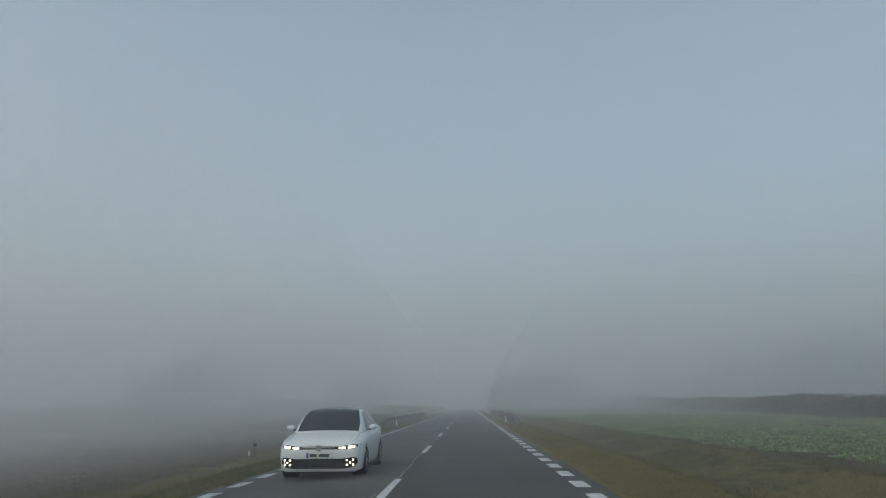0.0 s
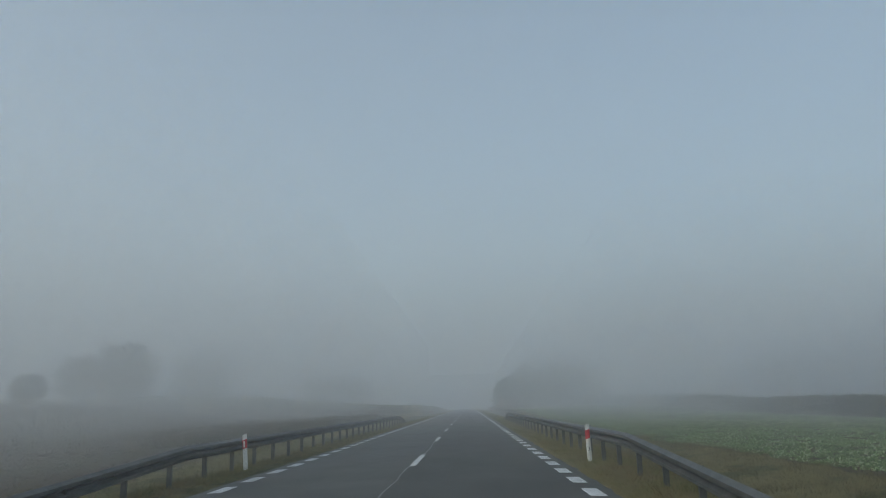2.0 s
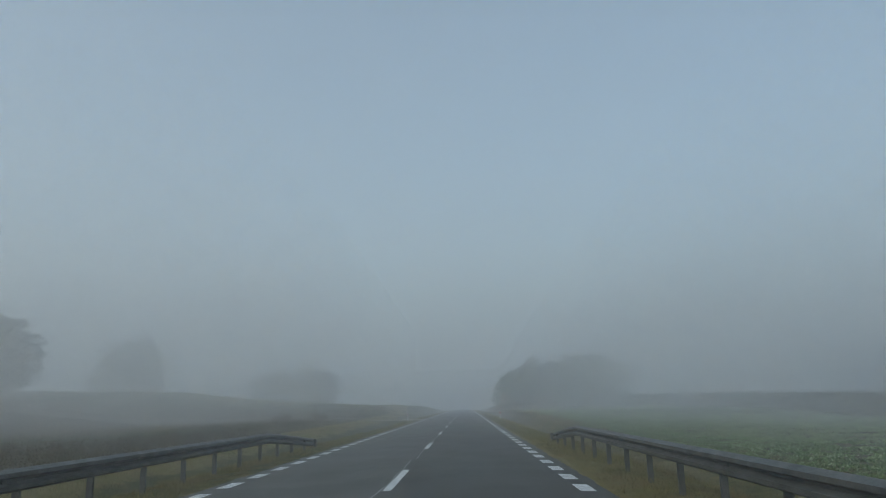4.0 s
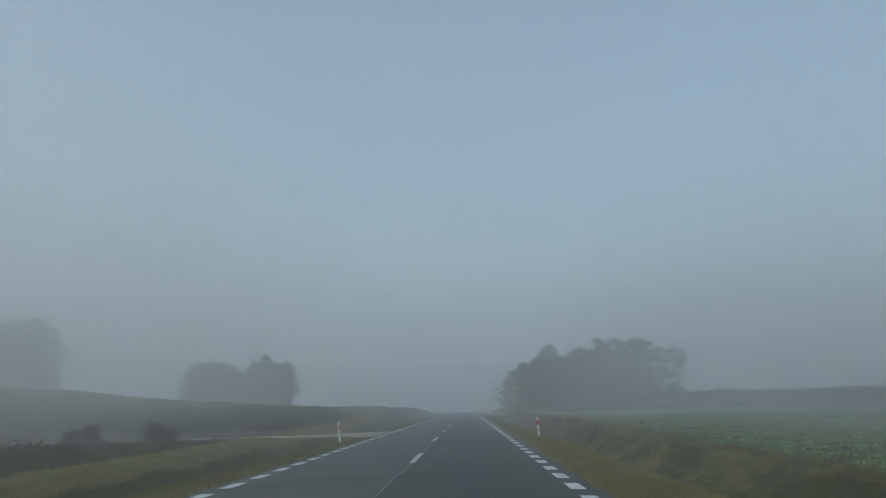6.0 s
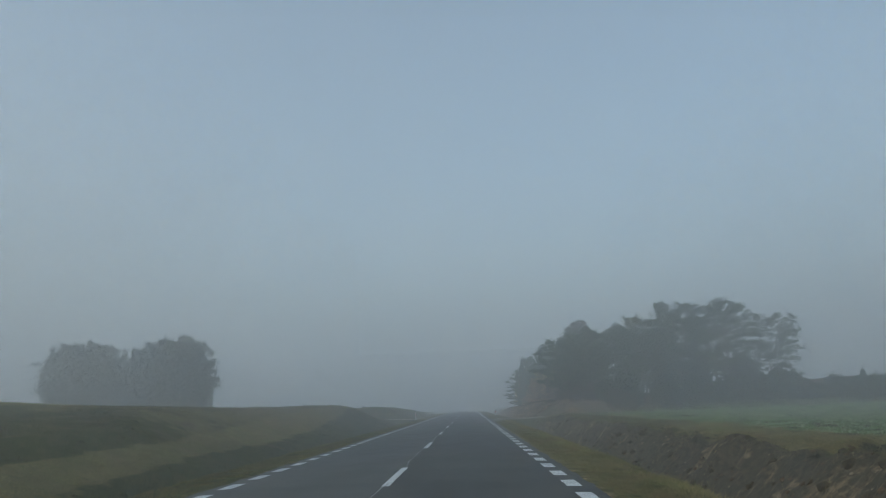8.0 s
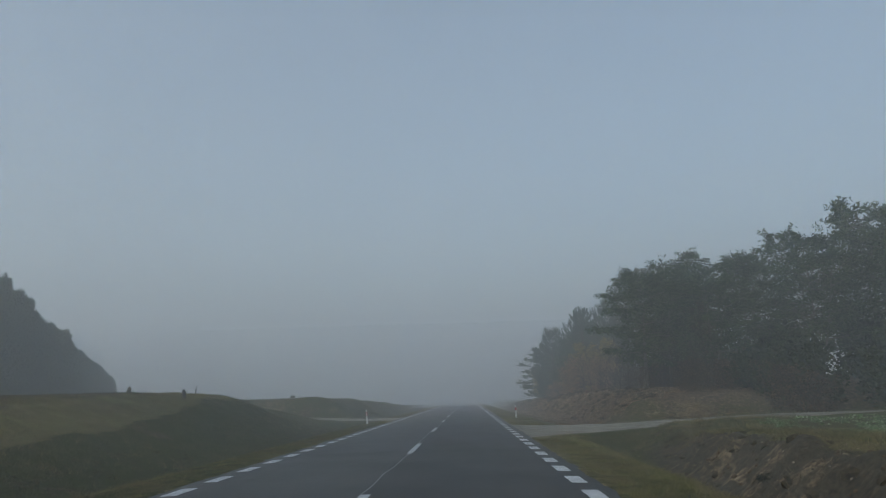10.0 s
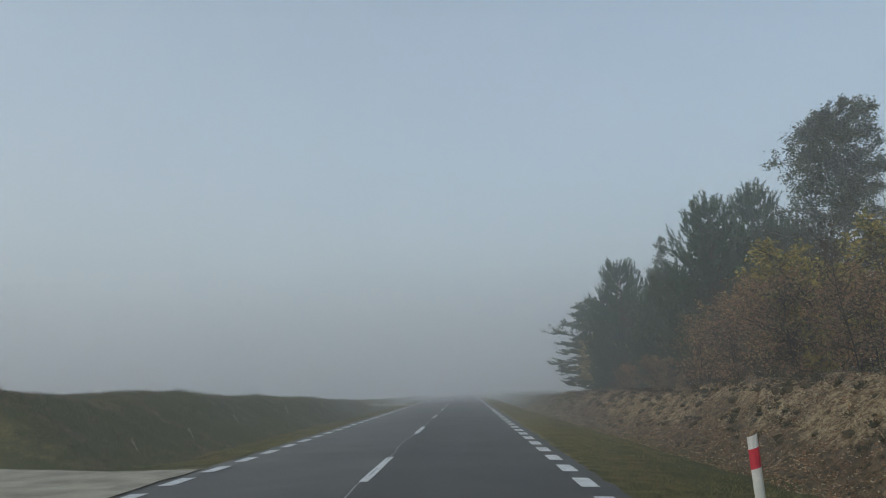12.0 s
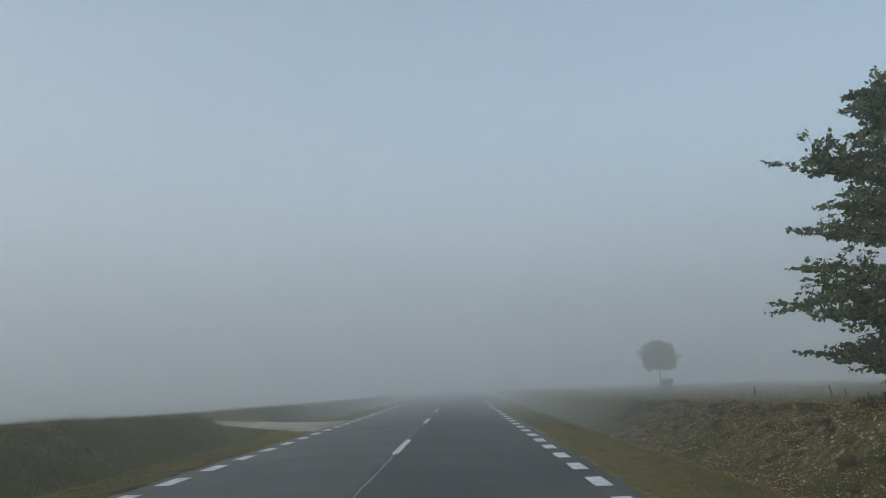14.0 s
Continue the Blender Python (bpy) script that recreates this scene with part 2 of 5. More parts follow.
def mown_strip(x, y):
    """1 on the mown strip that runs along the shoulder of the western slope, 0 off it."""
    mid = np.interp(y, (90, 150, 166, 174, 180, 190, 200, 208, 216, 228, 236, 252), (9.2, 9.3, 9.9, 10.4, 9.6, 9.6, 9.8, 10.4, 11.0, 11.9, 12.4, 13.4))
    half = np.interp(y, (90, 170, 190, 205, 220, 240), (0.8, 1.2, 0.6, 0.9, 1.25, 1.2)) + 0.25 * lumps(x * 0, y, 0.5, 2)
    return ease(half + 0.15, half - 0.15, np.abs(-x - mid)) * ease(254, 244, y) * ease(85, 95, y)


def crop_edge(y):
    """How far east of the road's middle the crop begins."""
    return np.interp(y, (15, 70, 110, 150, 172, 184, 202, 232, 237), (12.2, 10.4, 9.6, 10.0, 10.5, 11.3, 11.7, 12.0, 13.0)) + 0.7 * lumps(y * 0, y, 0.25, 2)


def ground_z(x, y):
    return float(height(np.array([x]), np.array([y]))[0])


# ---- materials of the land ----


def asphalt_material():
    m, n, l, b = nodes_of("asphalt")
    pos = n.new("ShaderNodeNewGeometry").outputs["Position"]
    sep = n.new("ShaderNodeSeparateXYZ")
    l.new(pos, sep.inputs[0])
    grit = noise_node(n, l, 160, 2, pos, 0.7)
    stretch = n.new("ShaderNodeMapping")
    stretch.inputs["Scale"].default_value = (1.6, 0.06, 1)
    l.new(pos, stretch.inputs["Vector"])
    streak = noise_node(n, l, 1.4, 4, stretch.outputs[0])
    stain = noise_node(n, l, 0.45, 5, pos)
    lane = n.new("ShaderNodeMapRange")
    lane.inputs["From Min"].default_value, lane.inputs["From Max"].default_value = -0.12, -0.06
    l.new(sep.outputs["X"], lane.inputs["Value"])
    old = ramp(n, l, streak, (0.3, (0.079, 0.076, 0.070)), (0.7, (0.115, 0.111, 0.102)))
    fresh = ramp(n, l, streak, (0.3, (0.055, 0.053, 0.048)), (0.7, (0.086, 0.083, 0.076)))
    col = blend(n, l, lane.outputs[0], old, fresh)
    col = blend(n, l, 1.0, col, ramp(n, l, grit, (0.35, (0.6, 0.6, 0.6)), (0.65, (1.35, 1.35, 1.35))), "MULTIPLY")
    col = blend(n, l, 1.0, col, ramp(n, l, stain, (0.35, (0.8, 0.8, 0.8)), (0.65, (1.12, 1.12, 1.12))), "MULTIPLY")
    l.new(col, b.inputs["Base Color"])
    l.new(ramp(n, l, streak, (0.3, (0.62, 0.62, 0.62)), (0.7, (0.8, 0.8, 0.8))), b.inputs["Roughness"])
    b.inputs["Specular IOR Level"].default_value = 0.2
    bump(n, l, b, grit, 0.35, 0.006)
    return m


def earth_material():
    """Grass, dry litter, tilled soil and bare sand, mixed by what grows where."""
    m, n, l, b = nodes_of("earth")
    pos = n.new("ShaderNodeNewGeometry").outputs["Position"]
    fine = noise_node(n, l, 22, 4, pos, 0.65)
    mid = noise_node(n, l, 2.6, 5, pos)
    wide = noise_node(n, l, 0.22, 3, pos)

    def share(name):
        a = n.new("ShaderNodeAttribute")
        a.attribute_name = name
        r = n.new("ShaderNodeMath")
        r.operation = "MULTIPLY_ADD"
        r.inputs[1].default_value, r.inputs[2].default_value = 0.9, -0.45
        l.new(mid, r.inputs[0])
        s = n.new("ShaderNodeMath")
        s.operation = "ADD"
        l.new(a.outputs["Fac"], s.inputs[0])
        l.new(r.outputs[0], s.inputs[1])
        t = n.new("ShaderNodeMapRange")
        t.inputs["From Min"].default_value, t.inputs["From Max"].default_value = 0.35, 0.65
        l.new(s.outputs[0], t.inputs["Value"])
        return t.outputs[0]

    clump = noise_node(n, l, 5.5, 8, pos, 0.74)
    green = ramp(n, l, fine, (0.3, (0.034, 0.040, 0.010)), (0.5, (0.062, 0.066, 0.018)), (0.7, (0.105, 0.092, 0.034)))
    straw = ramp(n, l, fine, (0.3, (0.095, 0.080, 0.030)), (0.7, (0.24, 0.20, 0.085)))
    grass = blend(n, l, share("straw"), green, straw)
    litter = ramp(n, l, clump, (0.34, (0.022, 0.017, 0.010)), (0.45, (0.080, 0.056, 0.033)), (0.57, (0.165, 0.115, 0.068)), (0.71, (0.31, 0.23, 0.14)))
    tilled = ramp(n, l, clump, (0.36, (0.044, 0.036, 0.022)), (0.52, (0.082, 0.067, 0.042)), (0.68, (0.125, 0.102, 0.064)))
    sand = ramp(n, l, clump, (0.36, (0.04, 0.030, 0.018)), (0.46, (0.18, 0.125, 0.068)), (0.54, (0.36, 0.27, 0.16)), (0.72, (0.55, 0.44, 0.28)))
    col = blend(n, l, share("tilled"), grass, tilled)
    col = blend(n, l, share("litter"), col, litter)
    col = blend(n, l, share("sand"), col, sand)
    l.new(col, b.inputs["Base Color"])
    b.inputs["Roughness"].default_value = 0.95
    b.inputs["Specular IOR Level"].default_value = 0.1
    fine = clump
    bump(n, l, b, fine, 0.9, 0.12)
    return m


ASPHALT = asphalt_material()
EARTH = earth_material()
PAINT = surface("road_paint", (0.42, 0.43, 0.43), (0.66, 0.67, 0.67), 5, 0.7, 0, 0.3, 90)
SEALER = surface("joint_sealer", (0.20, 0.20, 0.195), (0.36, 0.36, 0.35), 6, 0.8)
GRAVEL = surface("gravel", (0.19, 0.172, 0.135), (0.38, 0.345, 0.28), 1.3, 0.95, 0, 0.5, 28, 0.1)
DARK_GRAVEL = surface("dark_gravel", (0.145, 0.130, 0.100), (0.30, 0.272, 0.215), 1.3, 0.95, 0, 0.5, 28, 0.1)
ZINC = surface("weathered_zinc", (0.045, 0.045, 0.043), (0.12, 0.12, 0.115), 3, 0.5, 0.25, 0.1, 30)
BARK = surface("bark", (0.035, 0.028, 0.022), (0.10, 0.082, 0.066), 9, 0.95, 0, 0.6, 40, 0.1)
PALE_BARK = surface("pale_bark", (0.10, 0.085, 0.07), (0.26, 0.23, 0.19), 9, 0.95, 0, 0.5, 40, 0.1)
PINE_BARK = surface("pine_bark", (0.06, 0.035, 0.022), (0.16, 0.09, 0.055), 9, 0.95, 0, 0.6, 40, 0.1)
WOOD = surface("grey_wood", (0.07, 0.06, 0.05), (0.18, 0.16, 0.13), 12, 0.9, 0, 0.4, 60, 0.1)
POST_WHITE = surface("post_plastic", (0.55, 0.56, 0.54), (0.74, 0.75, 0.72), 4, 0.5, 0, 0.05, 40)
POST_RED = surface("post_red", (0.42, 0.02, 0.035), (0.60, 0.03, 0.055), 5, 0.45, 0, 0.05)
BLACK = surface("black_plastic", (0.010, 0.010, 0.011), (0.022, 0.022, 0.024), 9, 0.45, 0, 0.05)
CLOD = surface("soil_clod", (0.06, 0.040, 0.022), (0.16, 0.105, 0.06), 5, 0.95, 0, 0.6, 30, 0.1)
MOSS = surface("dark_moss", (0.03, 0.024, 0.013), (0.08, 0.06, 0.03), 9, 0.95, 0, 0.8, 30, 0.1)
STONE = surface("sandy_stone", (0.20, 0.155, 0.105), (0.42, 0.35, 0.25), 5, 0.95, 0, 0.6, 30, 0.1)

DITCH_BLADE = foliage("ditch_blades", (0.11, 0.092, 0.038), (0.16, 0.128, 0.055), (0.24, 0.19, 0.09), (0.095, 0.095, 0.03), (0.14, 0.10, 0.05), (0.06, 0.06, 0.022))
VERGE_BLADE = foliage("verge_blades", (0.09, 0.105, 0.025), (0.15, 0.155, 0.04), (0.22, 0.19, 0.065), (0.33, 0.275, 0.12), (0.11, 0.13, 0.03), (0.20, 0.135, 0.06), withered=(0.20, 0.145, 0.068))
MOWN_BLADE = foliage("mown_blades", (0.14, 0.15, 0.045), (0.20, 0.195, 0.065), (0.31, 0.26, 0.11), (0.42, 0.34, 0.17), (0.12, 0.145, 0.036), withered=(0.30, 0.22, 0.11))
ROUGH_BLADE = foliage("rough_blades", (0.05, 0.064, 0.014), (0.075, 0.086, 0.02), (0.15, 0.12, 0.045), (0.055, 0.07, 0.015), (0.11, 0.082, 0.034), (0.08, 0.10, 0.022), withered=(0.17, 0.125, 0.062))
WEED_LEAF = foliage("weed_leaves", (0.035, 0.045, 0.010), (0.055, 0.062, 0.016), (0.12, 0.088, 0.036), (0.08, 0.055, 0.025), (0.03, 0.036, 0.010), (0.17, 0.135, 0.06))
DRY_BLADE = foliage("dry_blades", (0.11, 0.078, 0.038), (0.19, 0.135, 0.066), (0.34, 0.255, 0.135), (0.06, 0.045, 0.02), (0.06, 0.058, 0.018))
STALK_BLADE = foliage("withered_stalks", (0.095, 0.075, 0.046), (0.125, 0.096, 0.06), (0.085, 0.078, 0.036), (0.15, 0.115, 0.072), (0.08, 0.08, 0.034))
HEAP_STALK = foliage("yellowed_stalks", (0.34, 0.24, 0.11), (0.44, 0.33, 0.17), (0.20, 0.135, 0.065), (0.12, 0.085, 0.05))
CROP_LEAF = foliage("crop_leaves", (0.085, 0.15, 0.045), (0.125, 0.21, 0.07), (0.18, 0.28, 0.11), (0.46, 0.52, 0.34), (0.14, 0.19, 0.065), rough=0.45)
MAIZE_LEAF = foliage("maize_leaves", (0.05, 0.045, 0.02), (0.085, 0.072, 0.03), (0.06, 0.065, 0.022))
ROBINIA_LEAF = foliage("robinia_leaves", (0.036, 0.060, 0.026), (0.060, 0.090, 0.040), (0.090, 0.125, 0.055), (0.14, 0.175, 0.08), through_light=0.35)
HORNBEAM_LEAF = foliage("hornbeam_leaves", (0.030, 0.056, 0.018), (0.052, 0.088, 0.029), (0.085, 0.13, 0.044), (0.15, 0.165, 0.06), through_light=0.3)
OCHRE_LEAF = foliage("ochre_leaves", (0.30, 0.23, 0.095), (0.40, 0.30, 0.125), (0.23, 0.19, 0.085), through_light=0.4)
YELLOW_LEAF = foliage("yellow_leaves", (0.40, 0.30, 0.07), (0.54, 0.42, 0.12), (0.22, 0.21, 0.055), (0.40, 0.27, 0.08), (0.13, 0.145, 0.05))
RUSSET_LEAF = foliage("russet_leaves", (0.36, 0.19, 0.11), (0.48, 0.28, 0.16), (0.56, 0.42, 0.20), (0.15, 0.10, 0.06), (0.17, 0.17, 0.07), (0.44, 0.23, 0.13), through_light=0.4)
BIRCH_LEAF = foliage("birch_leaves", (0.028, 0.045, 0.018), (0.05, 0.07, 0.026), (0.12, 0.115, 0.04), (0.038, 0.056, 0.022))
BUSH_LEAF = foliage("bush_leaves", (0.025, 0.042, 0.018), (0.045, 0.066, 0.026), (0.065, 0.085, 0.034))
PINE_NEEDLE = foliage("pine_needles", (0.028, 0.058, 0.028), (0.052, 0.094, 0.044), (0.086, 0.14, 0.064), through_light=0.15)
BRUSH_LEAF = foliage("undergrowth_leaves", (0.065, 0.045, 0.028), (0.12, 0.08, 0.045), (0.06, 0.062, 0.028), (0.19, 0.115, 0.062))
LITTER_LEAF = foliage("fallen_leaves", (0.30, 0.155, 0.072), (0.17, 0.09, 0.045), (0.44, 0.28, 0.15), (0.06, 0.04, 0.022), (0.36, 0.18, 0.08), (0.55, 0.44, 0.30))
HEATHER = foliage("bank_heather", (0.022, 0.026, 0.011), (0.038, 0.040, 0.018), (0.07, 0.056, 0.03))

# ---- fog ----


def fog_material(name, density):
    m = bpy.data.materials.new(name)
    m.use_nodes = True
    n = m.node_tree.nodes
    n.remove(n["Principled BSDF"])
    droplets = n.new("ShaderNodeVolumeScatter")
    droplets.inputs["Color"].default_value = (1.0, 0.985, 0.97, 1)
    droplets.inputs["Density"].default_value = density
    droplets.inputs["Anisotropy"].default_value = 0.35
    m.node_tree.links.new(droplets.outputs[0], n["Material Output"].inputs["Volume"])
    return m


def fog_bank(name, x0, x1, y0, y1, z1, density, label):
    bm = bmesh.new()
    box(bm, x0, x1, y0, y1, -12, z1)
    tagged(part(name, bm, fog_material(name, density)), label, "fog", kind="structure")


fog_bank("fog_bank", -1400, 1400, -1200, 1600, FOG_TOP, FOG_DENSITY, "thin grey morning fog lying over the land")
# thicker mist lies over the open fields on both sides of the raised road
for edge, end, top in ((-9, 236, 17), (-13, 230, 22), (-18, 235, 28)):
    fog_bank("field_mist_west", -300, edge, -150, end, top, 0.0014, "thicker mist over the western field")
fog_bank("hill_mist_west", -300, -20, 165, 237, 24, 0.0055, "mist hanging behind the western hill")
fog_bank("hollow_mist_west", -220, -9.5, -80, 75, 8, 0.008, "dense mist in the low western field")
for edge, start, end, top in ((7.4, 98, 206, 8), (9.2, 92, 200, 11), (12, 86, 207, 15)):
    fog_bank("field_mist_east", edge, 60, start, end, top, 0.0027, "thicker mist over the eastern crop field")
fog_bank("far_mist_east", 42, 600, -200, 236, 9, 0.012, "dense mist beyond the maize")
fog_bank("meadow_mist", -260, 260, 322, 700, 13, 0.011, "dense mist over the far meadow")

# ---- ground ----


def steps(*runs):
    out = []
    for a, b, s in runs:
        out += list(np.arange(a, b - 1e-6, s))
    return np.array(out + [runs[-1][1]])


def build_ground():
    half = steps((3.7, 6.4, 0.3), (6.4, 12, 0.2), (12, 20, 0.7), (20, 50, 2.0), (50, 100, 6), (100, 400, 40), (400, 2000, 400))
    xs = np.concatenate([-half[::-1], [-3.6, 0, 3.6], half])
    ys = steps((-2000, -400, 400), (-400, -40, 40), (-40, 0, 4), (0, 160, 0.5), (160, 330, 0.27), (330, 345, 0.5), (345, 460, 3), (460, 800, 30), (800, 2400, 400))
    gx, gy = np.meshgrid(xs, ys, indexing="ij")
    gz = height(gx, gy)
    nx, ny = gx.shape
    i, j = np.meshgrid(np.arange(nx - 1), np.arange(ny - 1), indexing="ij")
    quads = np.stack([i * ny + j, (i + 1) * ny + j, (i + 1) * ny + j + 1, i * ny + j + 1], -1).reshape(-1, 4)
    me = mesh_from("ground", np.stack([gx, gy, gz], -1).reshape(-1, 3), quads, True)
    d = np.abs(gx)
    slope = np.hypot(*np.gradient(gz, xs, ys))
    east = gx > 0
    tilled = np.where(east, ease(10.2, 11.2, d) * ease(236, 230, gy) * (1 - 0.45 * ease(120, 150, gy)), ease(9.0, 12.0, d) * ease(200, 165, gy))
    tilled = np.maximum(tilled, np.where(east, 0.85 * ease(6.8, 7.6, d) * ease(11, 10.2, d) * ease(160, 178, gy) * ease(238, 230, gy), 0))
    litter = np.where(east, ease(6.6, 8.0, d) * ease(160, 178, gy) * (0.34 + 0.16 * ease(236, 246, gy) - 0.28 * ease(298, 310, gy)) + ease(7.0, 8.2, d) * ease(246, 252, gy) * ease(314, 298, gy) * 0.4,
                      ease(60, 45, gy) * 0.0)
    patch = ease(0.15, 0.7, ripples(gx * 1.2, gy, 0.22) + 0.5 * ripples(gy, gx, 0.7))
    bare = 0.16 + 0.26 * patch + 0.75 * patch * ease(-0.1, 0.5, gz) * ease(262, 270, gy) * ease(302, 292, gy)
    sand = np.where(east, (bare + 0.8 * ease(262, 268, gy) * ease(300, 292, gy) * ease(-0.2, 0.25, gz) * (0.55 + 0.5 * lumps(gx, gy, 0.6, 3)) + 0.3 * ease(196, 206, gy) * ease(240, 232, gy) * ease(0.0, 0.6, lumps(gx, gy, 0.8, 3))) * ease(0.25, 0.6, slope) * ease(6.8, 7.8, d) * ease(13, 11, d) * ease(160, 180, gy), ease(0.5, 0.9, slope) * 0.2 * ease(5, 7, d))
    scar = ease(0.35, 0.75, lumps(gx * 1.3, gy, 0.9, 3)) * ease(7.4, 8.0, d) * ease(9.6, 9.0, d) * ease(168, 176, gy) * ease(236, 228, gy)
    sand = np.maximum(sand, np.where(east, 0.5 * scar, 0))
    sand = np.maximum(sand, 0.55 * np.exp(-((gy - 268) / 4.0) ** 2 - ((gx + 15) / 3.5) ** 2))
    sand = np.maximum(sand, np.where(d < 4.0, 0.45, 0))
    straw = 0.5 * ease(6.6, 4.2, d) + 0.22 * ripples(gx, gy, 0.12) + np.where(east, 0.1, 0.8 * ease(7.4, 8.6, d) * ease(11.2, 10.2, d) * ease(190, 175, gy))
    straw = straw + np.where(east, 0, 0.42 * ease(158, 172, gy) * ease(212, 198, gy) * ease(7.4, 8.6, d) * ease(16, 13, d) * (0.6 + 0.5 * ripples(gx * 3, gy, 0.16)))
    straw = straw + np.where(east, 0.4 * ease(172, 150, gy), 0) + np.where(east, 0, 0.75 * ease(188, 205, gy) * ease(10.5, 13, d) * ease(262, 250, gy)) + 0.4 * ease(12, 14, gx) * ease(300, 315, gy)
    mottle = lumps(gx, gy, 0.45, 3) + 0.5 * lumps(gx, gy, 1.6, 2)
    west_slope = ease(5.2, 6.4, d) * ease(186, 196, gy) * (~east)
    straw = straw + west_slope * (0.02 + 0.30 * mottle)
    litter = np.maximum(litter, west_slope * (0.12 + 0.40 * lumps(gx + 40, gy, 0.6, 3)))
    straw = straw + np.where(east, 0.3 * mottle * ease(5.0, 6.0, d) * ease(180, 160, gy), 0.25 * mottle * ease(4.2, 6.0, d) * ease(190, 170, gy))
    strip = mown_strip(gx, gy) * (~east)
    straw = straw * (1 - strip) + strip * (0.9 + 0.2 * mottle)
    headland = np.where(east, ease(8.9, 9.3, d) * ease(0.3, -0.3, d - crop_edge(gy)) * ease(120, 150, gy) * ease(240, 232, gy), 0)
    straw = straw * (1 - headland) + headland * (0.7 + 0.3 * mottle)
    wood_floor = np.where(east, ease(9.5, 11.5, d) * ease(60, 45, d) * ease(242, 247, gy) * ease(316, 306, gy), 0)
    tilled, litter = tilled * (1 - 0.8 * headland), litter * (1 - 0.8 * headland) * (1 - strip)
    litter = np.maximum(litter, wood_floor * 0.85)
    tilled = tilled * (1 - wood_floor)
    for name, val in (("straw", straw), ("tilled", tilled), ("litter", litter), ("sand", sand)):
        at = me.attributes.new(name, "FLOAT", "POINT")
        at.data.foreach_set("value", np.clip(val, 0, 1).astype(np.float32).ravel())
    return tagged(link_mesh("ground", me, EARTH), "brown-green farmland with ditches, banks and tilled fields", "ground", kind="structure")


build_ground()

# ---- road ----
CROWN = 0.085 / 3.375


def road_z(x):
    return -CROWN * abs(x)


def build_road():
    xs = np.array([-3.78, -3.74, -3.5, -2.6, -1.7, -0.8, -0.1, 0, 0.1, 0.8, 1.7, 2.6, 3.5, 3.72, 3.76])
    ys = steps((-300, -20, 20), (-20, 350, 0.4), (350, 900, 10))
    gx, gy = np.meshgrid(xs, ys, indexing="ij")
    gz = -CROWN * np.abs(gx)
    ragged = 0.05 * ripples(gx * 0 + np.sign(gx) * 3, gy, 1.9) + 0.025 * ripples(gx * 0, gy, 6.1)
    outer = np.zeros_like(gx, bool)
    outer[:2], outer[-2:] = True, True
    gx = np.where(outer, gx + ragged * np.sign(gx), gx)
    gz[0], gz[-1] = -0.24, -0.24
    nx, ny = gx.shape
    i, j = np.meshgrid(np.arange(nx - 1), np.arange(ny - 1), indexing="ij")
    quads = np.stack([i * ny + j, (i + 1) * ny + j, (i + 1) * ny + j + 1, i * ny + j + 1], -1).reshape(-1, 4)
    me = mesh_from("road", np.stack([gx, gy, gz], -1).reshape(-1, 3), quads, False)
    return tagged(link_mesh("road", me, ASPHALT), "two-lane grey asphalt road with a worn centre joint", "road", kind="structure")


ROAD = build_road()


def dash_mesh(name, x, width, length, seed):
    """A worn painted dash: slightly uneven outline, a few millimetres thick."""
    rng = np.random.default_rng(seed)
    bm = bmesh.new()
    k = 6
    left, right = [], []
    for i in range(k + 1):
        y = length * i / k
        for row, s in ((left, -1), (right, 1)):
            px = s * width / 2 + rng.uniform(-0.006, 0.006)
            py = y + (rng.uniform(-0.02, 0.02) if i in (0, k) else 0)
            row.append(bm.verts.new((px, py, road_z(x + px) - road_z(x) + 0.005)))
    for i in range(k):
        bm.faces.new((left[i], right[i], right[i + 1], left[i + 1]))
    rim = left + right[::-1]
    low = [bm.verts.new(v.co - Vector((0, 0, 0.006))) for v in rim]
    for a in range(len(rim)):
        b = (a + 1) % len(rim)
        bm.faces.new((rim[a], low[a], low[b], rim[b]))
    me = bpy.data.meshes.new(name)
    bm.to_mesh(me)
    bm.free()
    me.materials.append(PAINT)
    return me


def build_markings():
    centre = [dash_mesh("centre_dash", 0, 0.14, 4.0, s) for s in range(3)]
    for k in range(-3, 36):
        ob = new("centre_dash", centre[k % 3])
        ob.matrix_basis = pose(0, 10.71 + 12 * k, road_z(0))
        ob.parent = ROAD
    for x, first, gap in ((3.36, -0.4977, 1.993), (-3.39, -0.3968, 1.9875)):
        dashes = [dash_mesh("edge_dash", x, 0.26, 1.02, 10 + s) for s in range(4)]
        k = 0
        verts, faces = [], []
        while first + gap * k < 420:
            y = first + gap * k - 0.51 + 0.1
            if 6 < y < 300:
                ob = new("edge_dash", dashes[k % 4])
                ob.matrix_basis = pose(x, y, road_z(x))
                ob.parent = ROAD
            else:
                c = [(x + a, y + b, road_z(x) + 0.005) for a, b in ((-0.13, 0), (0.13, 0), (0.13, 1.0), (-0.13, 1.0))]
                faces.append([len(verts) + i for i in range(4)])
                verts += c
            k += 1
        tagged(link_mesh("edge_dashes_beyond", mesh_from("edge_dashes_beyond", verts, faces), PAINT, ROAD), kind="stuff")


build_markings()


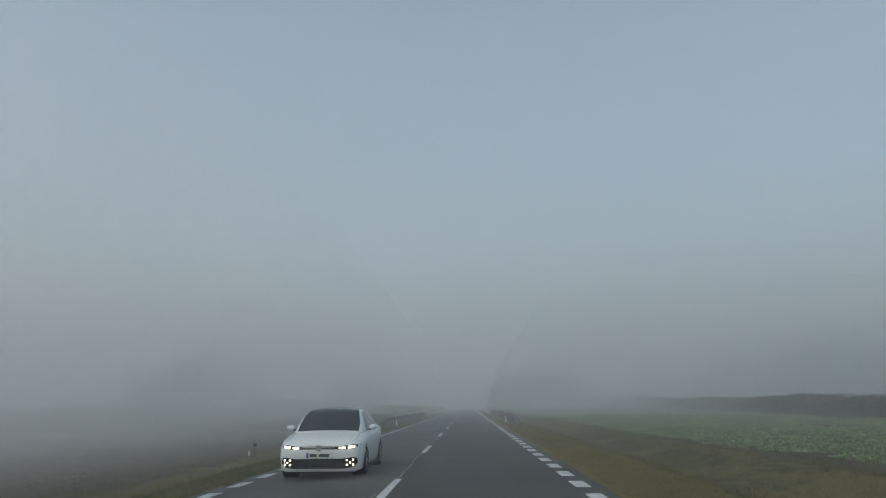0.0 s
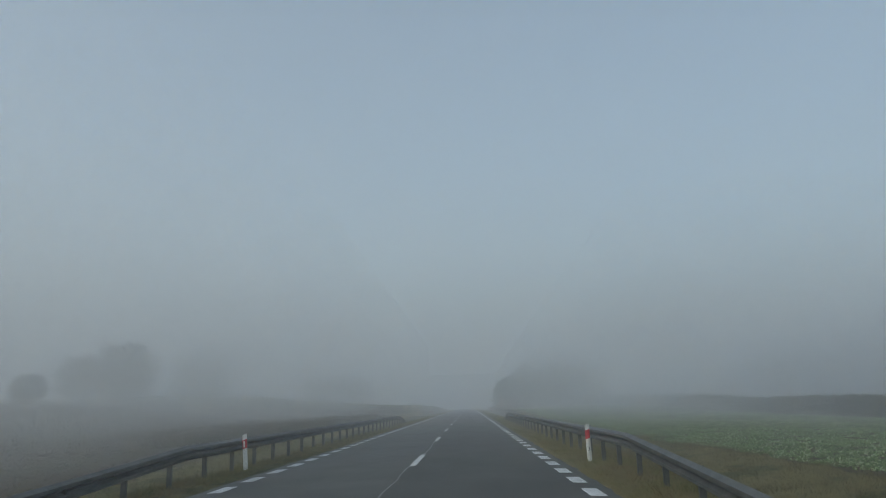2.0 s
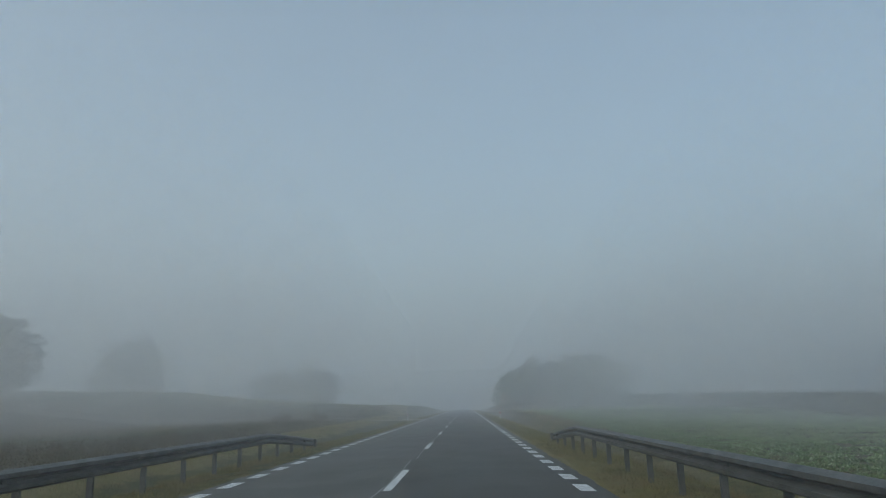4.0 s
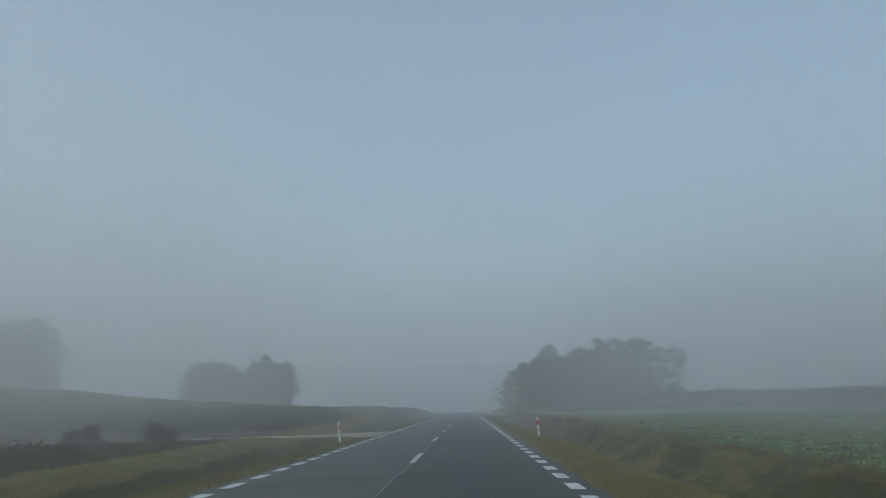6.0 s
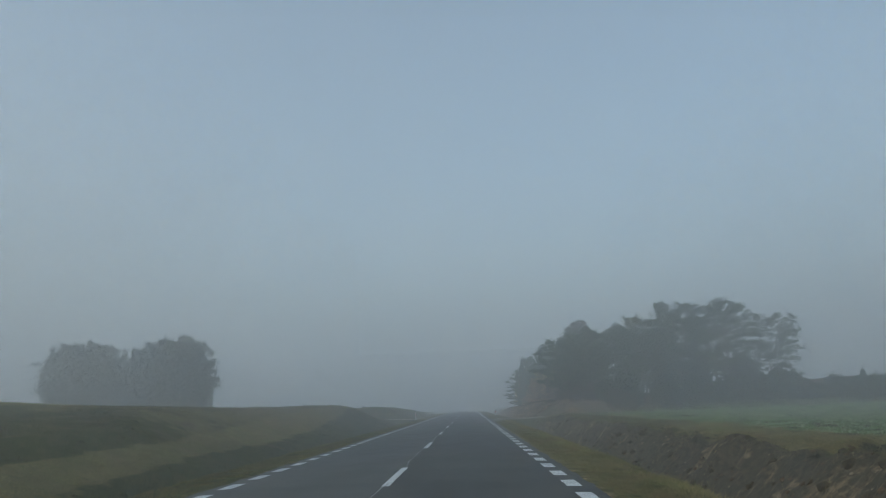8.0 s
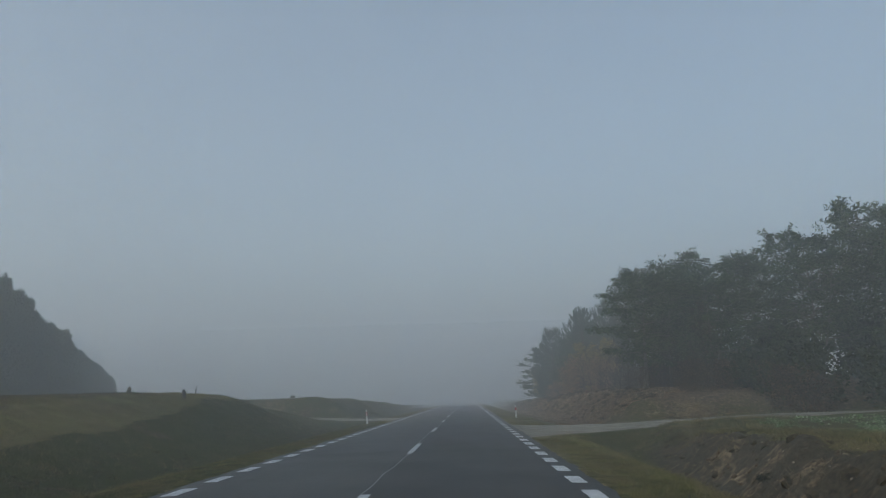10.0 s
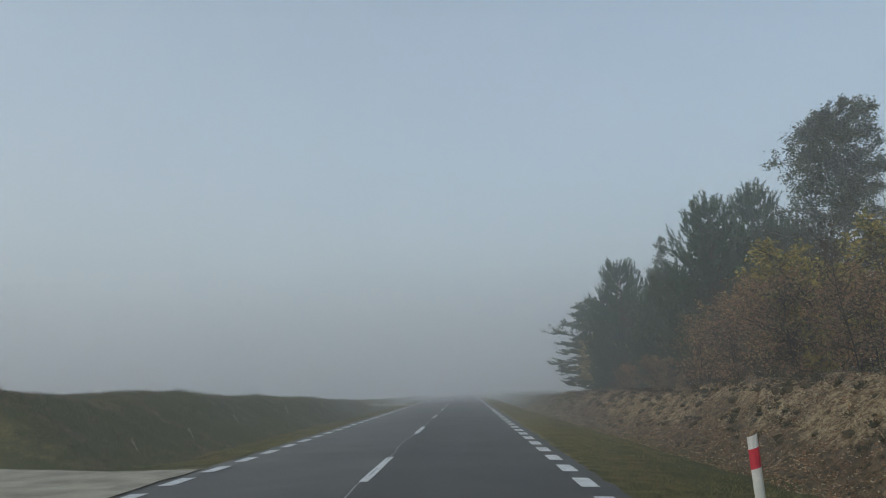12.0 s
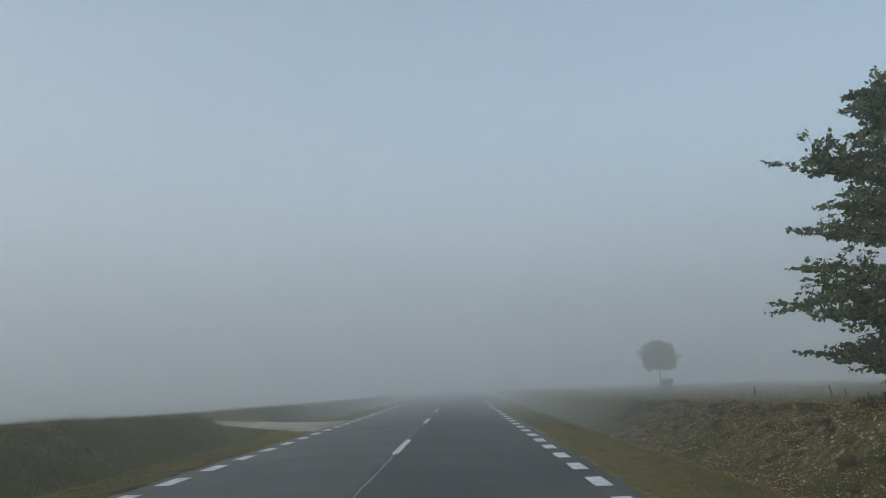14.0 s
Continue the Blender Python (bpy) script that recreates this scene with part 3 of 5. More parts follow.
def build_joint():
    """The sealed crack that wanders along the road's middle."""
    y = np.arange(-6, 345, 0.25)
    x = -0.03 + 0.07 * ripples(y * 0, y, 0.35) + 0.03 * ripples(y * 0 + 2, y, 1.7) - 0.10 * (ripples(y * 0 + 5, y, 0.08) > 0.5)
    w = 0.012 + 0.006 * ripples(y * 0 + 7, y, 2.3)
    z = -CROWN * np.abs(x) + 0.0035
    v = np.stack([np.stack([x - w, y, z], 1), np.stack([x + w, y, z], 1)], 1).reshape(-1, 3)
    i = np.arange(len(y) - 1)
    f = np.stack([2 * i, 2 * i + 1, 2 * i + 3, 2 * i + 2], 1)
    link_mesh("sealed_joint", mesh_from("sealed_joint", v, f), SEALER, ROAD, "pale sealed crack along the road's middle")


build_joint()


def build_track(side, y0, w0, y1, w1):
    ds = steps((3.74, 12, 0.35), (12, 44, 1.2))
    rows = np.linspace(-1, 1, 15)
    d, r = np.meshgrid(ds, rows, indexing="ij")
    t = ease(3.5, 11.0, d)
    mid = y0 + (y1 - y0) * t + np.maximum(d - 14, 0) * 0.05
    half = w0 + (w1 - w0) * np.sqrt(np.clip((d - 3.5) / 6.0, 0, 1)) + 0.25 * lumps(d, r * 2, 0.6, 2)
    x, y = d * side, mid + r * half
    x = np.where(d < 3.75, x - side * 0.04 + side * 0.05 * ripples(y * 0 + side * 3, y, 1.9), x)
    z = height(np.where(np.abs(x) < 3.75, side * 3.75, x), y) + 0.03 - 0.05 * (np.abs(r) > 0.99)
    nx, ny = x.shape
    i, j = np.meshgrid(np.arange(nx - 1), np.arange(ny - 1), indexing="ij")
    q = np.stack([i * ny + j, (i + 1) * ny + j, (i + 1) * ny + j + 1, i * ny + j + 1], -1).reshape(-1, 4)
    if side < 0:
        q = q[:, ::-1]
    me = mesh_from("farm_track", np.stack([x, y, z], -1).reshape(-1, 3), q, True)
    tagged(link_mesh("farm_track", me, GRAVEL if side < 0 else DARK_GRAVEL), "pale compacted gravel farm track joining the road" if side < 0 else "grey compacted gravel farm track joining the road", "track", kind="structure")


for side, y0, w0, y1, w1, zf in TRACKS:
    build_track(side, y0, w0, y1, w1)

# ---- guard rails ----
RAIL_Y = (48.0, 57.0, 105.0, 113.6)
W_BEAM = ((-0.012, 0.0), (0.0, 0.004), (0.085, 0.045), (0.088, 0.10), (0.004, 0.142), (0.004, 0.168), (0.088, 0.21), (0.085, 0.265), (0.0, 0.306), (-0.012, 0.31))


def rail_top(y):
    a, b, c, d = RAIL_Y
    return float(np.interp(y, (a, b, c, d), (0.16, 0.68, 0.68, 0.14)))


def build_rail(side, x):
    rail = thing("guard_rail", x, RAIL_Y[0], -0.1)
    ys = np.concatenate([np.arange(RAIL_Y[0], RAIL_Y[1], 0.75), np.arange(RAIL_Y[1], RAIL_Y[2], 2.0), np.linspace(RAIL_Y[2], RAIL_Y[3], 9)])
    verts, faces = [], []
    k = len(W_BEAM)
    for y in ys:
        flare = (0.25 if side < 0 else -0.02) * max(0, 1 - (y - RAIL_Y[0]) / 9) ** 2 + 0.3 * max(0, 1 - (RAIL_Y[3] - y) / 8) ** 2
        for thick in (0.0, 0.006):
            for out, up in W_BEAM:
                verts.append((-side * (out - thick) + side * flare, y - RAIL_Y[0], rail_top(y) + 0.1 - 0.31 + up))
    n = 2 * k
    for i in range(len(ys) - 1):
        for j in range(k - 1):
            for o in (0, k):
                q = [i * n + o + j, (i + 1) * n + o + j, (i + 1) * n + o + j + 1, i * n + o + j + 1]
                faces.append(q if o == 0 else q[::-1])
        for j in (0, k - 1):
            faces.append([i * n + j, (i + 1) * n + j, (i + 1) * n + k + j, i * n + k + j])
    link_mesh("beam", mesh_from("beam", verts, faces), ZINC, rail, "weathered galvanised W-profile steel beam")
    # posts: open C sections
    for y in np.arange(50.3, 112.5, 2.0):
        top = rail_top(y) + 0.1 - 0.03
        foot = ground_z(x, y) + 0.1 - 0.35
        bm = bmesh.new()
        s = side * 0.012
        x0 = min(s, s + side * 0.1)
        box(bm, x0, x0 + 0.1, -0.003, 0.003, foot, top)
        box(bm, x0, x0 + 0.006, 0.0035, 0.05, foot, top)
        box(bm, x0 + 0.094, x0 + 0.1, 0.0035, 0.05, foot, top)
        p = part("rail_post", bm, ZINC, rail)
        p.location = (0, y - RAIL_Y[0], 0)
    # joint splices with bolts
    for y in np.arange(60.0, 104, 4.0):
        bm = bmesh.new()
        box(bm, -0.006, 0.006, -0.16, 0.16, -0.025, 0.025, 0.002)
        p = part("splice_plate", bm, ZINC, rail)
        p.location = (-side * 0.024, y - RAIL_Y[0], rail_top(y) - 0.055)
    bm = bmesh.new()
    box(bm, -0.13, 0.13, -0.16, 0.06, -0.45, 0.20, 0.03)
    p = part("end_shoe", bm, ZINC, rail, "steel end shoe set in the ground")
    p.location.x = side * (0.22 if side < 0 else 0.0)
    return tagged(rail, "grey galvanised steel guard rail with ramped ends", "guard rail", "guard rails")


build_rail(-1, -4.78)
build_rail(1, 4.72)

# ---- delineator posts ----


def digit_mesh(text, size):
    cu = bpy.data.curves.new("digit", "FONT")
    cu.body, cu.size, cu.align_x, cu.align_y, cu.extrude = text, size, "CENTER", "CENTER", 0.001
    ob = bpy.data.objects.new("digit", cu)
    me = bpy.data.meshes.new_from_object(ob)
    bpy.data.objects.remove(ob)
    return me


def delineator(x, y, lean, facing, digits="", tall=0.95):
    """A white roadside marker post; facing: +1 shows its red face to traffic on the east lane."""
    z = ground_z(x, y)
    post = thing("delineator_post", x, y, z - 0.02)
    post.rotation_euler = (0, radians(lean), 0)
    bm = bmesh.new()
    facing_red = facing > 0
    facing = 1
    prof = [(0.06 * math.cos(a), 0.045 * math.sin(a)) for a in np.linspace(0, math.pi, 9)]
    prof += [(-0.054, 0.0)] + [(0.053 * math.cos(a), 0.038 * math.sin(a)) for a in np.linspace(math.pi, 0, 9)][1:-1] + [(0.054, 0.0)]
    flip = -1 if facing > 0 else 1

    def tube(z0, z1, grow, slant=0.0):
        ring0 = [bm.verts.new((px * grow, flip * py * grow, z0 + slant * px)) for px, py in prof]
        ring1 = [bm.verts.new((px * grow, flip * py * grow, z1 + slant * px)) for px, py in prof]
        for a in range(len(prof)):
            b = (a + 1) % len(prof)
            bm.faces.new((ring0[a], ring0[b], ring1[b], ring1[a]))
        bm.faces.new(ring1)
        bm.faces.new(ring0[::-1])

    tube(-0.25, tall, 1.0, 0.3)
    part("post_body", bm, POST_WHITE, post)
    bm = bmesh.new()
    tube(tall - 0.36, tall - 0.14, 1.04, 0.3)
    part("red_band", bm, POST_RED, post, "red slanted warning band")
    bm = bmesh.new()
    box(bm, -0.022, 0.022, flip * 0.052 - 0.004, flip * 0.052 + 0.004, tall - 0.33, tall - 0.17, 0.003)
    part("reflector", bm, POST_RED if facing_red else POST_WHITE, post, "small reflector set in the band")
    if digits:
        ob = link_mesh("distance_digit", digit_mesh(digits, 0.15), BLACK, post, "black hectometre digit " + digits)
        ob.matrix_basis = pose(0, -0.049, tall - 0.62, 90, 0, 0)
    tagged(post, "white plastic roadside marker post with red band", "marker post", "roadside marker posts")
    return post


delineator(4.42, 60.3, -1.5, 1, "7")
delineator(-4.48, 60.35, -3.5, -1)
delineator(4.90, 159.65, -1.5, 1, "6", 0.93)
delineator(-4.76, 159.4, -4.5, -1, "", 0.97)
delineator(4.88, 259.85, -2.0, 1, "", 0.88)
delineator(-5.02, 255.3, -4.0, -1, "", 0.92)
delineator(4.92, 360.0, -1.0, 1)
delineator(-4.9, 360.0, -2.0, -1)

# ---- trees ----


def unit(v):
    return v / (np.linalg.norm(v) + 1e-9)


def broadleaf(name, leaf, bark, seed, tall, radius, clear, limbs, twigs, leaves, leaf_len, leaf_wide, shape="round",
              rise=0.5, flat=0.55, droop=0.2, trunk_r=0.12, stems=1, spread=0.35, fuzz=0.16, along_limb=0):
    """A tree at the origin: tapered trunk, limbs with twigs, and a crown of single leaves set along the twigs."""
    rng = np.random.default_rng(seed)
    tree = thing(name)
    wood = Tubes(6)
    at, along = [], []
    for s in range(stems):
        base = np.array([rng.normal(0, 0.18), rng.normal(0, 0.18), -0.3]) * (stems > 1) + np.array([0, 0, -0.3])
        tilt = rng.normal(0, 0.10 if stems > 1 else 0.04, 2)
        hs = np.linspace(0, 1, 9)
        path = np.stack([base[0] + tilt[0] * hs * tall + 0.12 * np.sin(hs * 5 + seed + s), base[1] + tilt[1] * hs * tall + 0.12 * np.cos(hs * 4 + s),
                         base[2] + hs * (tall * 0.93 + 0.3)], 1)
        wood.add(path, trunk_r * (1 - 0.88 * hs) * (1.25 - 0.25 * np.clip(hs * 8, 0, 1)))
        for i in range(limbs):
            h = clear + (0.97 - clear) * ((i + rng.uniform(0, 1)) / limbs)
            t = (h - clear) / (1 - clear)
            if shape == "round":
                r = radius * math.sqrt(max(0.05, 1 - (2 * t - 0.85) ** 2 / 1.4))
            elif shape == "dome":
                r = radius * math.sqrt(max(0.04, 1 - t ** 2.2))
            elif shape == "ball":
                r = radius * math.sqrt(max(0.02, 1 - (2 * t - 1) ** 2))
            elif shape == "cone":
                r = radius * (1.02 - t) ** 0.8
            else:
                r = radius * (0.55 + 0.6 * math.sin(math.pi * min(1, t * 0.9 + 0.12)))
            p0 = np.array([np.interp(h, hs, path[:, k]) for k in range(3)])
            az = i * 2.39996 + rng.uniform(-0.5, 0.5) + s
            el = rise * (0.3 + 0.9 * t) + rng.uniform(-0.2, 0.2)
            length = r * rng.uniform(0.7, 1.12)
            d = np.array([math.cos(az) * math.cos(el), math.sin(az) * math.cos(el), math.sin(el)])
            if shape == "ball":
                # limbs climb from lower on the trunk towards an even round outline
                low = max(clear * 0.6, h - 0.5 * r / tall)
                tip = p0 + np.array([math.cos(az), math.sin(az), 0]) * r * 0.96
                p0 = np.array([np.interp(low, hs, path[:, k]) for k in range(3)])
                length = np.linalg.norm(tip - p0) * rng.uniform(0.8, 1.05)
                d = unit(tip - p0)
            ts = np.linspace(0, 1, 6)[:, None]
            limb = p0 + d * length * ts + np.array([0, 0, -droop * length]) * ts ** 2 + rng.normal(0, 0.03 * length, (6, 3)) * ts
            lr = trunk_r * 0.42 * (1 - 0.6 * h) + 0.008
            wood.add(limb, lr * (1 - 0.85 * ts[:, 0]))
            if along_limb:
                w = rng.uniform(0.35, 1.03, along_limb)
                at.append(np.stack([np.interp(w, ts[:, 0], limb[:, c]) for c in range(3)], 1) + rng.normal(0, 0.35 * leaf_len, (along_limb, 3)) * np.array([1, 1, flat]))
                along.append(d[None] * 0.5 + rng.normal(0, 0.8, (along_limb, 3)) * np.array([1, 1, 0.6]))
            for k in range(twigs):
                u = 0.22 + 0.78 * (k + rng.uniform(0, 1)) / twigs
                q0 = np.array([np.interp(u, ts[:, 0], limb[:, c]) for c in range(3)])
                side = rng.normal(0, 1, 3)
                side[2] *= flat
                td = unit(d * 0.55 + unit(side) * 0.85 + np.array([0, 0, 0.12]))
                tl = length * spread * (1.15 - 0.6 * u) * rng.uniform(0.6, 1.2) * (0.9 if shape == "ball" else 1) + 0.15
                q1 = q0 + td * tl + np.array([0, 0, -droop * 0.35 * tl])
                wood.add([q0, (q0 + q1) / 2 + rng.normal(0, 0.03, 3), q1], (lr * 0.35 + 0.003, lr * 0.2 + 0.003, 0.002))
                m = max(3, int(leaves * rng.uniform(0.6, 1.4)))
                w = rng.uniform(0.05, 1.05, m)[:, None]
                off = rng.normal(0, 1, (m, 3)) * np.array([1, 1, flat]) * (fuzz * tl + 0.5 * leaf_len)
                at.append(q0 + (q1 - q0) * w + off * 0.6)
                al = td[None] * 0.6 + rng.normal(0, 0.75, (m, 3)) * np.array([1, 1, 0.7])
                al[:, 2] -= droop
                along.append(al)
    at, along = np.concatenate(at), np.concatenate(along)
    n = len(at)
    link_mesh("trunk", wood.mesh("trunk"), bark, tree)
    size = rng.uniform(0.7, 1.3, n)
    link_mesh("crown", leaf_mesh("crown", at, along, leaf_len * size, leaf_wide * size, rng), leaf, tree)
    return tree


def conifer(name, leaf, bark, seed, tall, radius, gap=0.42, per=6, shoots=13, upturn=0.35, needles=12, n_len=0.13, n_wide=0.03, bare=0.06, taper=0.75):
    """A pine or spruce: straight trunk, whorls of boughs, bottle-brush shoots with needles."""
    rng = np.random.default_rng(seed)
    tree = thing(name)
    wood = Tubes(6)
    hs = np.linspace(0, 1, 9)
    trunk = np.stack([0.06 * np.sin(hs * 4 + seed), 0.06 * np.cos(hs * 3), hs * tall - 0.3 * (1 - hs)], 1)
    wood.add(trunk, (0.014 * tall + 0.03) * (1 - 0.93 * hs))
    base, axis, long_ = [], [], []
    z = tall * bare
    while z < tall - 0.15:
        t = z / tall
        r = radius * (1 - t) ** taper * (0.55 + 0.45 * min(1, t / 0.25)) + 0.18
        for k in range(per):
            az = k * 2 * math.pi / per + rng.uniform(-0.4, 0.4) + z * 3
            ln = r * rng.uniform(0.65, 1.15)
            ts = np.linspace(0, 1, 6)[:, None]
            d = np.array([math.cos(az), math.sin(az), 0.04 + 0.36 * t])
            p0 = np.array([0, 0, z + rng.uniform(-0.15, 0.15)])
            bough = p0 + d * ln * ts + np.array([0, 0, upturn * ln]) * ts ** 2.2 + rng.normal(0, 0.02 * ln, (6, 3)) * ts
            wood.add(bough, (0.012 + 0.008 * ln) * (1 - 0.8 * ts[:, 0]))
            m = max(4, int(shoots * (0.4 + ln / radius)))
            for u in np.linspace(0.22, 1.0, m):
                q = np.array([np.interp(u, ts[:, 0], bough[:, c]) for c in range(3)]) + rng.normal(0, 0.10 * ln, 3) * np.array([1, 1, 0.3]) * (u < 0.97)
                side = np.array([-d[1], d[0], 0]) * rng.choice((-1, 1)) * rng.uniform(0.2, 0.9) * (u < 0.97)
                a = unit(d * 0.7 + side + np.array([0, 0, 0.15 + 0.8 * upturn + 0.3 * t]) + rng.normal(0, 0.22, 3))
                base.append(q)
                axis.append(a)
                long_.append(rng.uniform(0.22, 0.42) * (0.8 + 0.35 * t) * (0.6 + 0.5 * ln / radius))
            for u in range(7 if upturn > 0 else 2):
                base.append(bough[-1 - (u > 3)] + rng.normal(0, 0.13, 3))
                axis.append(unit(d * 0.22 + np.array([0, 0, 1.1]) * (upturn > 0) + rng.normal(0, 0.20, 3)))
                long_.append(rng.uniform(0.40, 0.75))
        z += gap * rng.uniform(0.8, 1.2) * (1 + 0.45 * max(upturn, 0) * t / 0.3)
    for k in range(5):
        base.append(np.array([rng.normal(0, 0.08), rng.normal(0, 0.08), tall - 0.25]))
        axis.append(unit(np.array([rng.normal(0, 0.25), rng.normal(0, 0.25), 1.0])))
        long_.append(rng.uniform(0.3, 0.5))
    base, axis, long_ = np.array(base), np.array(axis), np.array(long_)
    n = len(base)
    w = np.tile(np.linspace(0.0, 1.0, needles), n)
    b, a, ln = np.repeat(base, needles, 0), np.repeat(axis, needles, 0), np.repeat(long_, needles)
    at = b + a * (ln * w)[:, None]
    rad = np.cross(a, rng.normal(size=a.shape))
    rad /= np.linalg.norm(rad, axis=1)[:, None] + 1e-9
    along = a * 0.8 + rad * 0.75
    link_mesh("trunk", wood.mesh("trunk"), bark, tree)
    link_mesh("needles", needle_mesh("needles", at, along, n_len * rng.uniform(0.8, 1.25, len(at)), n_wide, rng), leaf, tree)
    return tree


def plant(proto, x, y, turn, grow=1.0, sink=0.05, first=[], label="", category="tree", group="", tall=1.0):
    """Sets a tree or shrub on the ground: the prototype itself the first time, then copies."""
    m = Matrix.LocRotScale((x, y, ground_z(x, y) - sink), Euler((0, 0, radians(turn))), (grow, grow, grow * tall))
    if proto.name in first:
        ob = copy_thing(proto, Matrix.Identity(4))
        ob.matrix_basis = m
    else:
        first.append(proto.name)
        ob = proto
        ob.matrix_basis = m
    return tagged(ob, label, category, group)


def build_robinias():
    kinds = [broadleaf("robinia_tree", ROBINIA_LEAF, PALE_BARK, 11 + i, 8.6, 3.2, 0.30, 18, 8, 40, 0.21, 0.075, "fan", 0.38, 0.38, 0.14, 0.095, 2, 0.42) for i in range(3)]
    spots = ((11.7, 250.4, 0.84), (13.6, 252.6, 0.85), (18.1, 263.6, 0.88), (15.6, 254.2, 1.02), (15.0, 248.2, 0.75), (18.4, 251.8, 0.96), (17.2, 257.5, 1.0),
             (20.5, 247.5, 0.88), (22.0, 253.5, 1.15), (24.8, 246.6, 1.08), (27.0, 253.0, 1.28), (30.0, 247.5, 1.22), (32.0, 255.0, 1.15), (35.2, 248.0, 0.95),
             (17.2, 261.5, 0.70), (22.0, 261.0, 1.1))
    rng = np.random.default_rng(5)
    for k, (x, y, g) in enumerate(spots):
        plant(kinds[k % 3], x, y, rng.uniform(0, 360), g, tall=1.15 if y > 262 else 1.0, label="tall dark-green robinia tree with feathery layered foliage", group="robinia grove")


def build_pines():
    kinds = [conifer("pine_tree", PINE_NEEDLE, PINE_BARK, 31 + i, 8.5, 3.2, 0.47, 8, 18, 0.32, 30, 0.14, 0.036, 0.03, 0.68) for i in range(2)]
    spots = ((14.3, 287.6, 1.05), (12.55, 301.4, 1.0), (16.2, 295.6, 0.74), (13.6, 293.6, 0.80),
             (16.6, 306.5, 0.98), (17.4, 286.2, 0.85), (14.6, 307.8, 0.8), (11.6, 303.4, 0.45), (17.9, 290.8, 1.2), (15.4, 291.2, 0.95))
    rng = np.random.default_rng(6)
    for k, (x, y, g) in enumerate(spots):
        plant(kinds[k % 2], x, y, rng.uniform(0, 360), g, label="young Scots pine with upright candle shoots on the bank", category="pine tree", group="pines on the bank")


def build_bank_trees():
    birch = broadleaf("birch_tree", BIRCH_LEAF, PALE_BARK, 41, 11.6, 3.2, 0.08, 84, 13, 62, 0.09, 0.06, "round", 0.6, 0.9, 0.25, 0.13, 1, 0.34, 0.2)
    plant(birch, 19.7, 284.8, 20, 1.18, label="tall full-crowned birch with dull green leaves", category="birch tree", group="birches")
    thin = broadleaf("birch_tree", BIRCH_LEAF, PALE_BARK, 43, 11.2, 2.7, 0.22, 34, 9, 16, 0.11, 0.07, "cone", 0.95, 0.9, 0.35, 0.11, 1, 0.42)
    plant(thin, 16.0, 302.6, 200, 1.06, label="slender birch with thinning yellow-green leaves", category="birch tree", group="birches")
    horn = [broadleaf("hornbeam_tree", HORNBEAM_LEAF, BARK, 51 + i, 8.4, 3.2, 0.05, 44, 14, 36, 0.14, 0.095, "fan", 0.30, 0.16, 0.05, 0.12, 1, 0.42, 0.05, 90) for i in range(2)]
    plant(horn[0], 11.8, 310.8, 280, 0.92, label="dark-green hornbeam with level layered branches", category="hornbeam tree", group="hornbeams at the grove's end")
    plant(horn[1], 13.6, 313.2, 150, 0.98, label="dark-green hornbeam with level layered branches", category="hornbeam tree", group="hornbeams at the grove's end")
    plant(horn[0], 15.8, 309.6, 250, 1.0, label="dark-green hornbeam with level layered branches", category="hornbeam tree", group="hornbeams at the grove's end")
    yellow = broadleaf("maple_tree", YELLOW_LEAF, BARK, 61, 4.6, 1.6, 0.2, 26, 8, 15, 0.13, 0.10, "round", 0.6, 0.7, 0.2, 0.07, 2, 0.45)
    for x, y, g in ((14.0, 274.4, 1.12), (12.35, 308.4, 1.05), (13.3, 305.6, 0.9), (13.4, 276.4, 0.72)):
        plant(yellow, x, y, x * 77, g, label="small maple with yellow autumn leaves", category="maple tree", group="yellow maples")
    russet = [broadleaf("oak_bush", RUSSET_LEAF, BARK, 71 + i, 3.9, 1.7, 0.22, 18, 7, 11, 0.115, 0.075, "round", 0.8, 0.8, 0.15, 0.04, 3, 0.5) for i in range(2)]
    for k, (x, y, g) in enumerate(((12.2, 279.8, 0.95), (12.0, 283.0, 0.8), (12.4, 275.6, 0.95), (13.2, 277.6, 1.1), (14.6, 280.0, 1.15), (11.6, 296.4, 0.45), (12.8, 269.4, 0.7), (13.2, 272.8, 0.85), (11.9, 291.5, 0.5), (12.4, 289.2, 0.45))):
        plant(russet[k % 2], x, y, k * 71, g, label="oak bush with russet withered leaves on the bank", category="bush", group="russet oak bushes")
    brush = broadleaf("undergrowth_bush", BRUSH_LEAF, BARK, 81, 2.2, 1.3, 0.02, 12, 4, 9, 0.14, 0.085, "dome", 0.7, 0.9, 0.1, 0.03, 4, 0.5)
    sapling = [broadleaf("sapling_tree", BRUSH_LEAF, BARK, 85 + i, 4.6, 1.0, 0.2, 16, 5, 3, 0.10, 0.06, "round", 0.95, 0.9, 0.05, 0.030, 1, 0.55) for i in range(2)]
    rng = np.random.default_rng(7)
    for k in range(46):
        y = 247 + 30 * rng.uniform()
        x = np.interp(y, EAST[:, 0], EAST[:, 3]) + rng.uniform(1.0, 5.5)
        plant(sapling[k % 2], x, y, rng.uniform(0, 360), rng.uniform(0.5, 1.1), label="thin bare sapling with few withered leaves", category="sapling", group="saplings at the grove's edge")
    rng = np.random.default_rng(8)
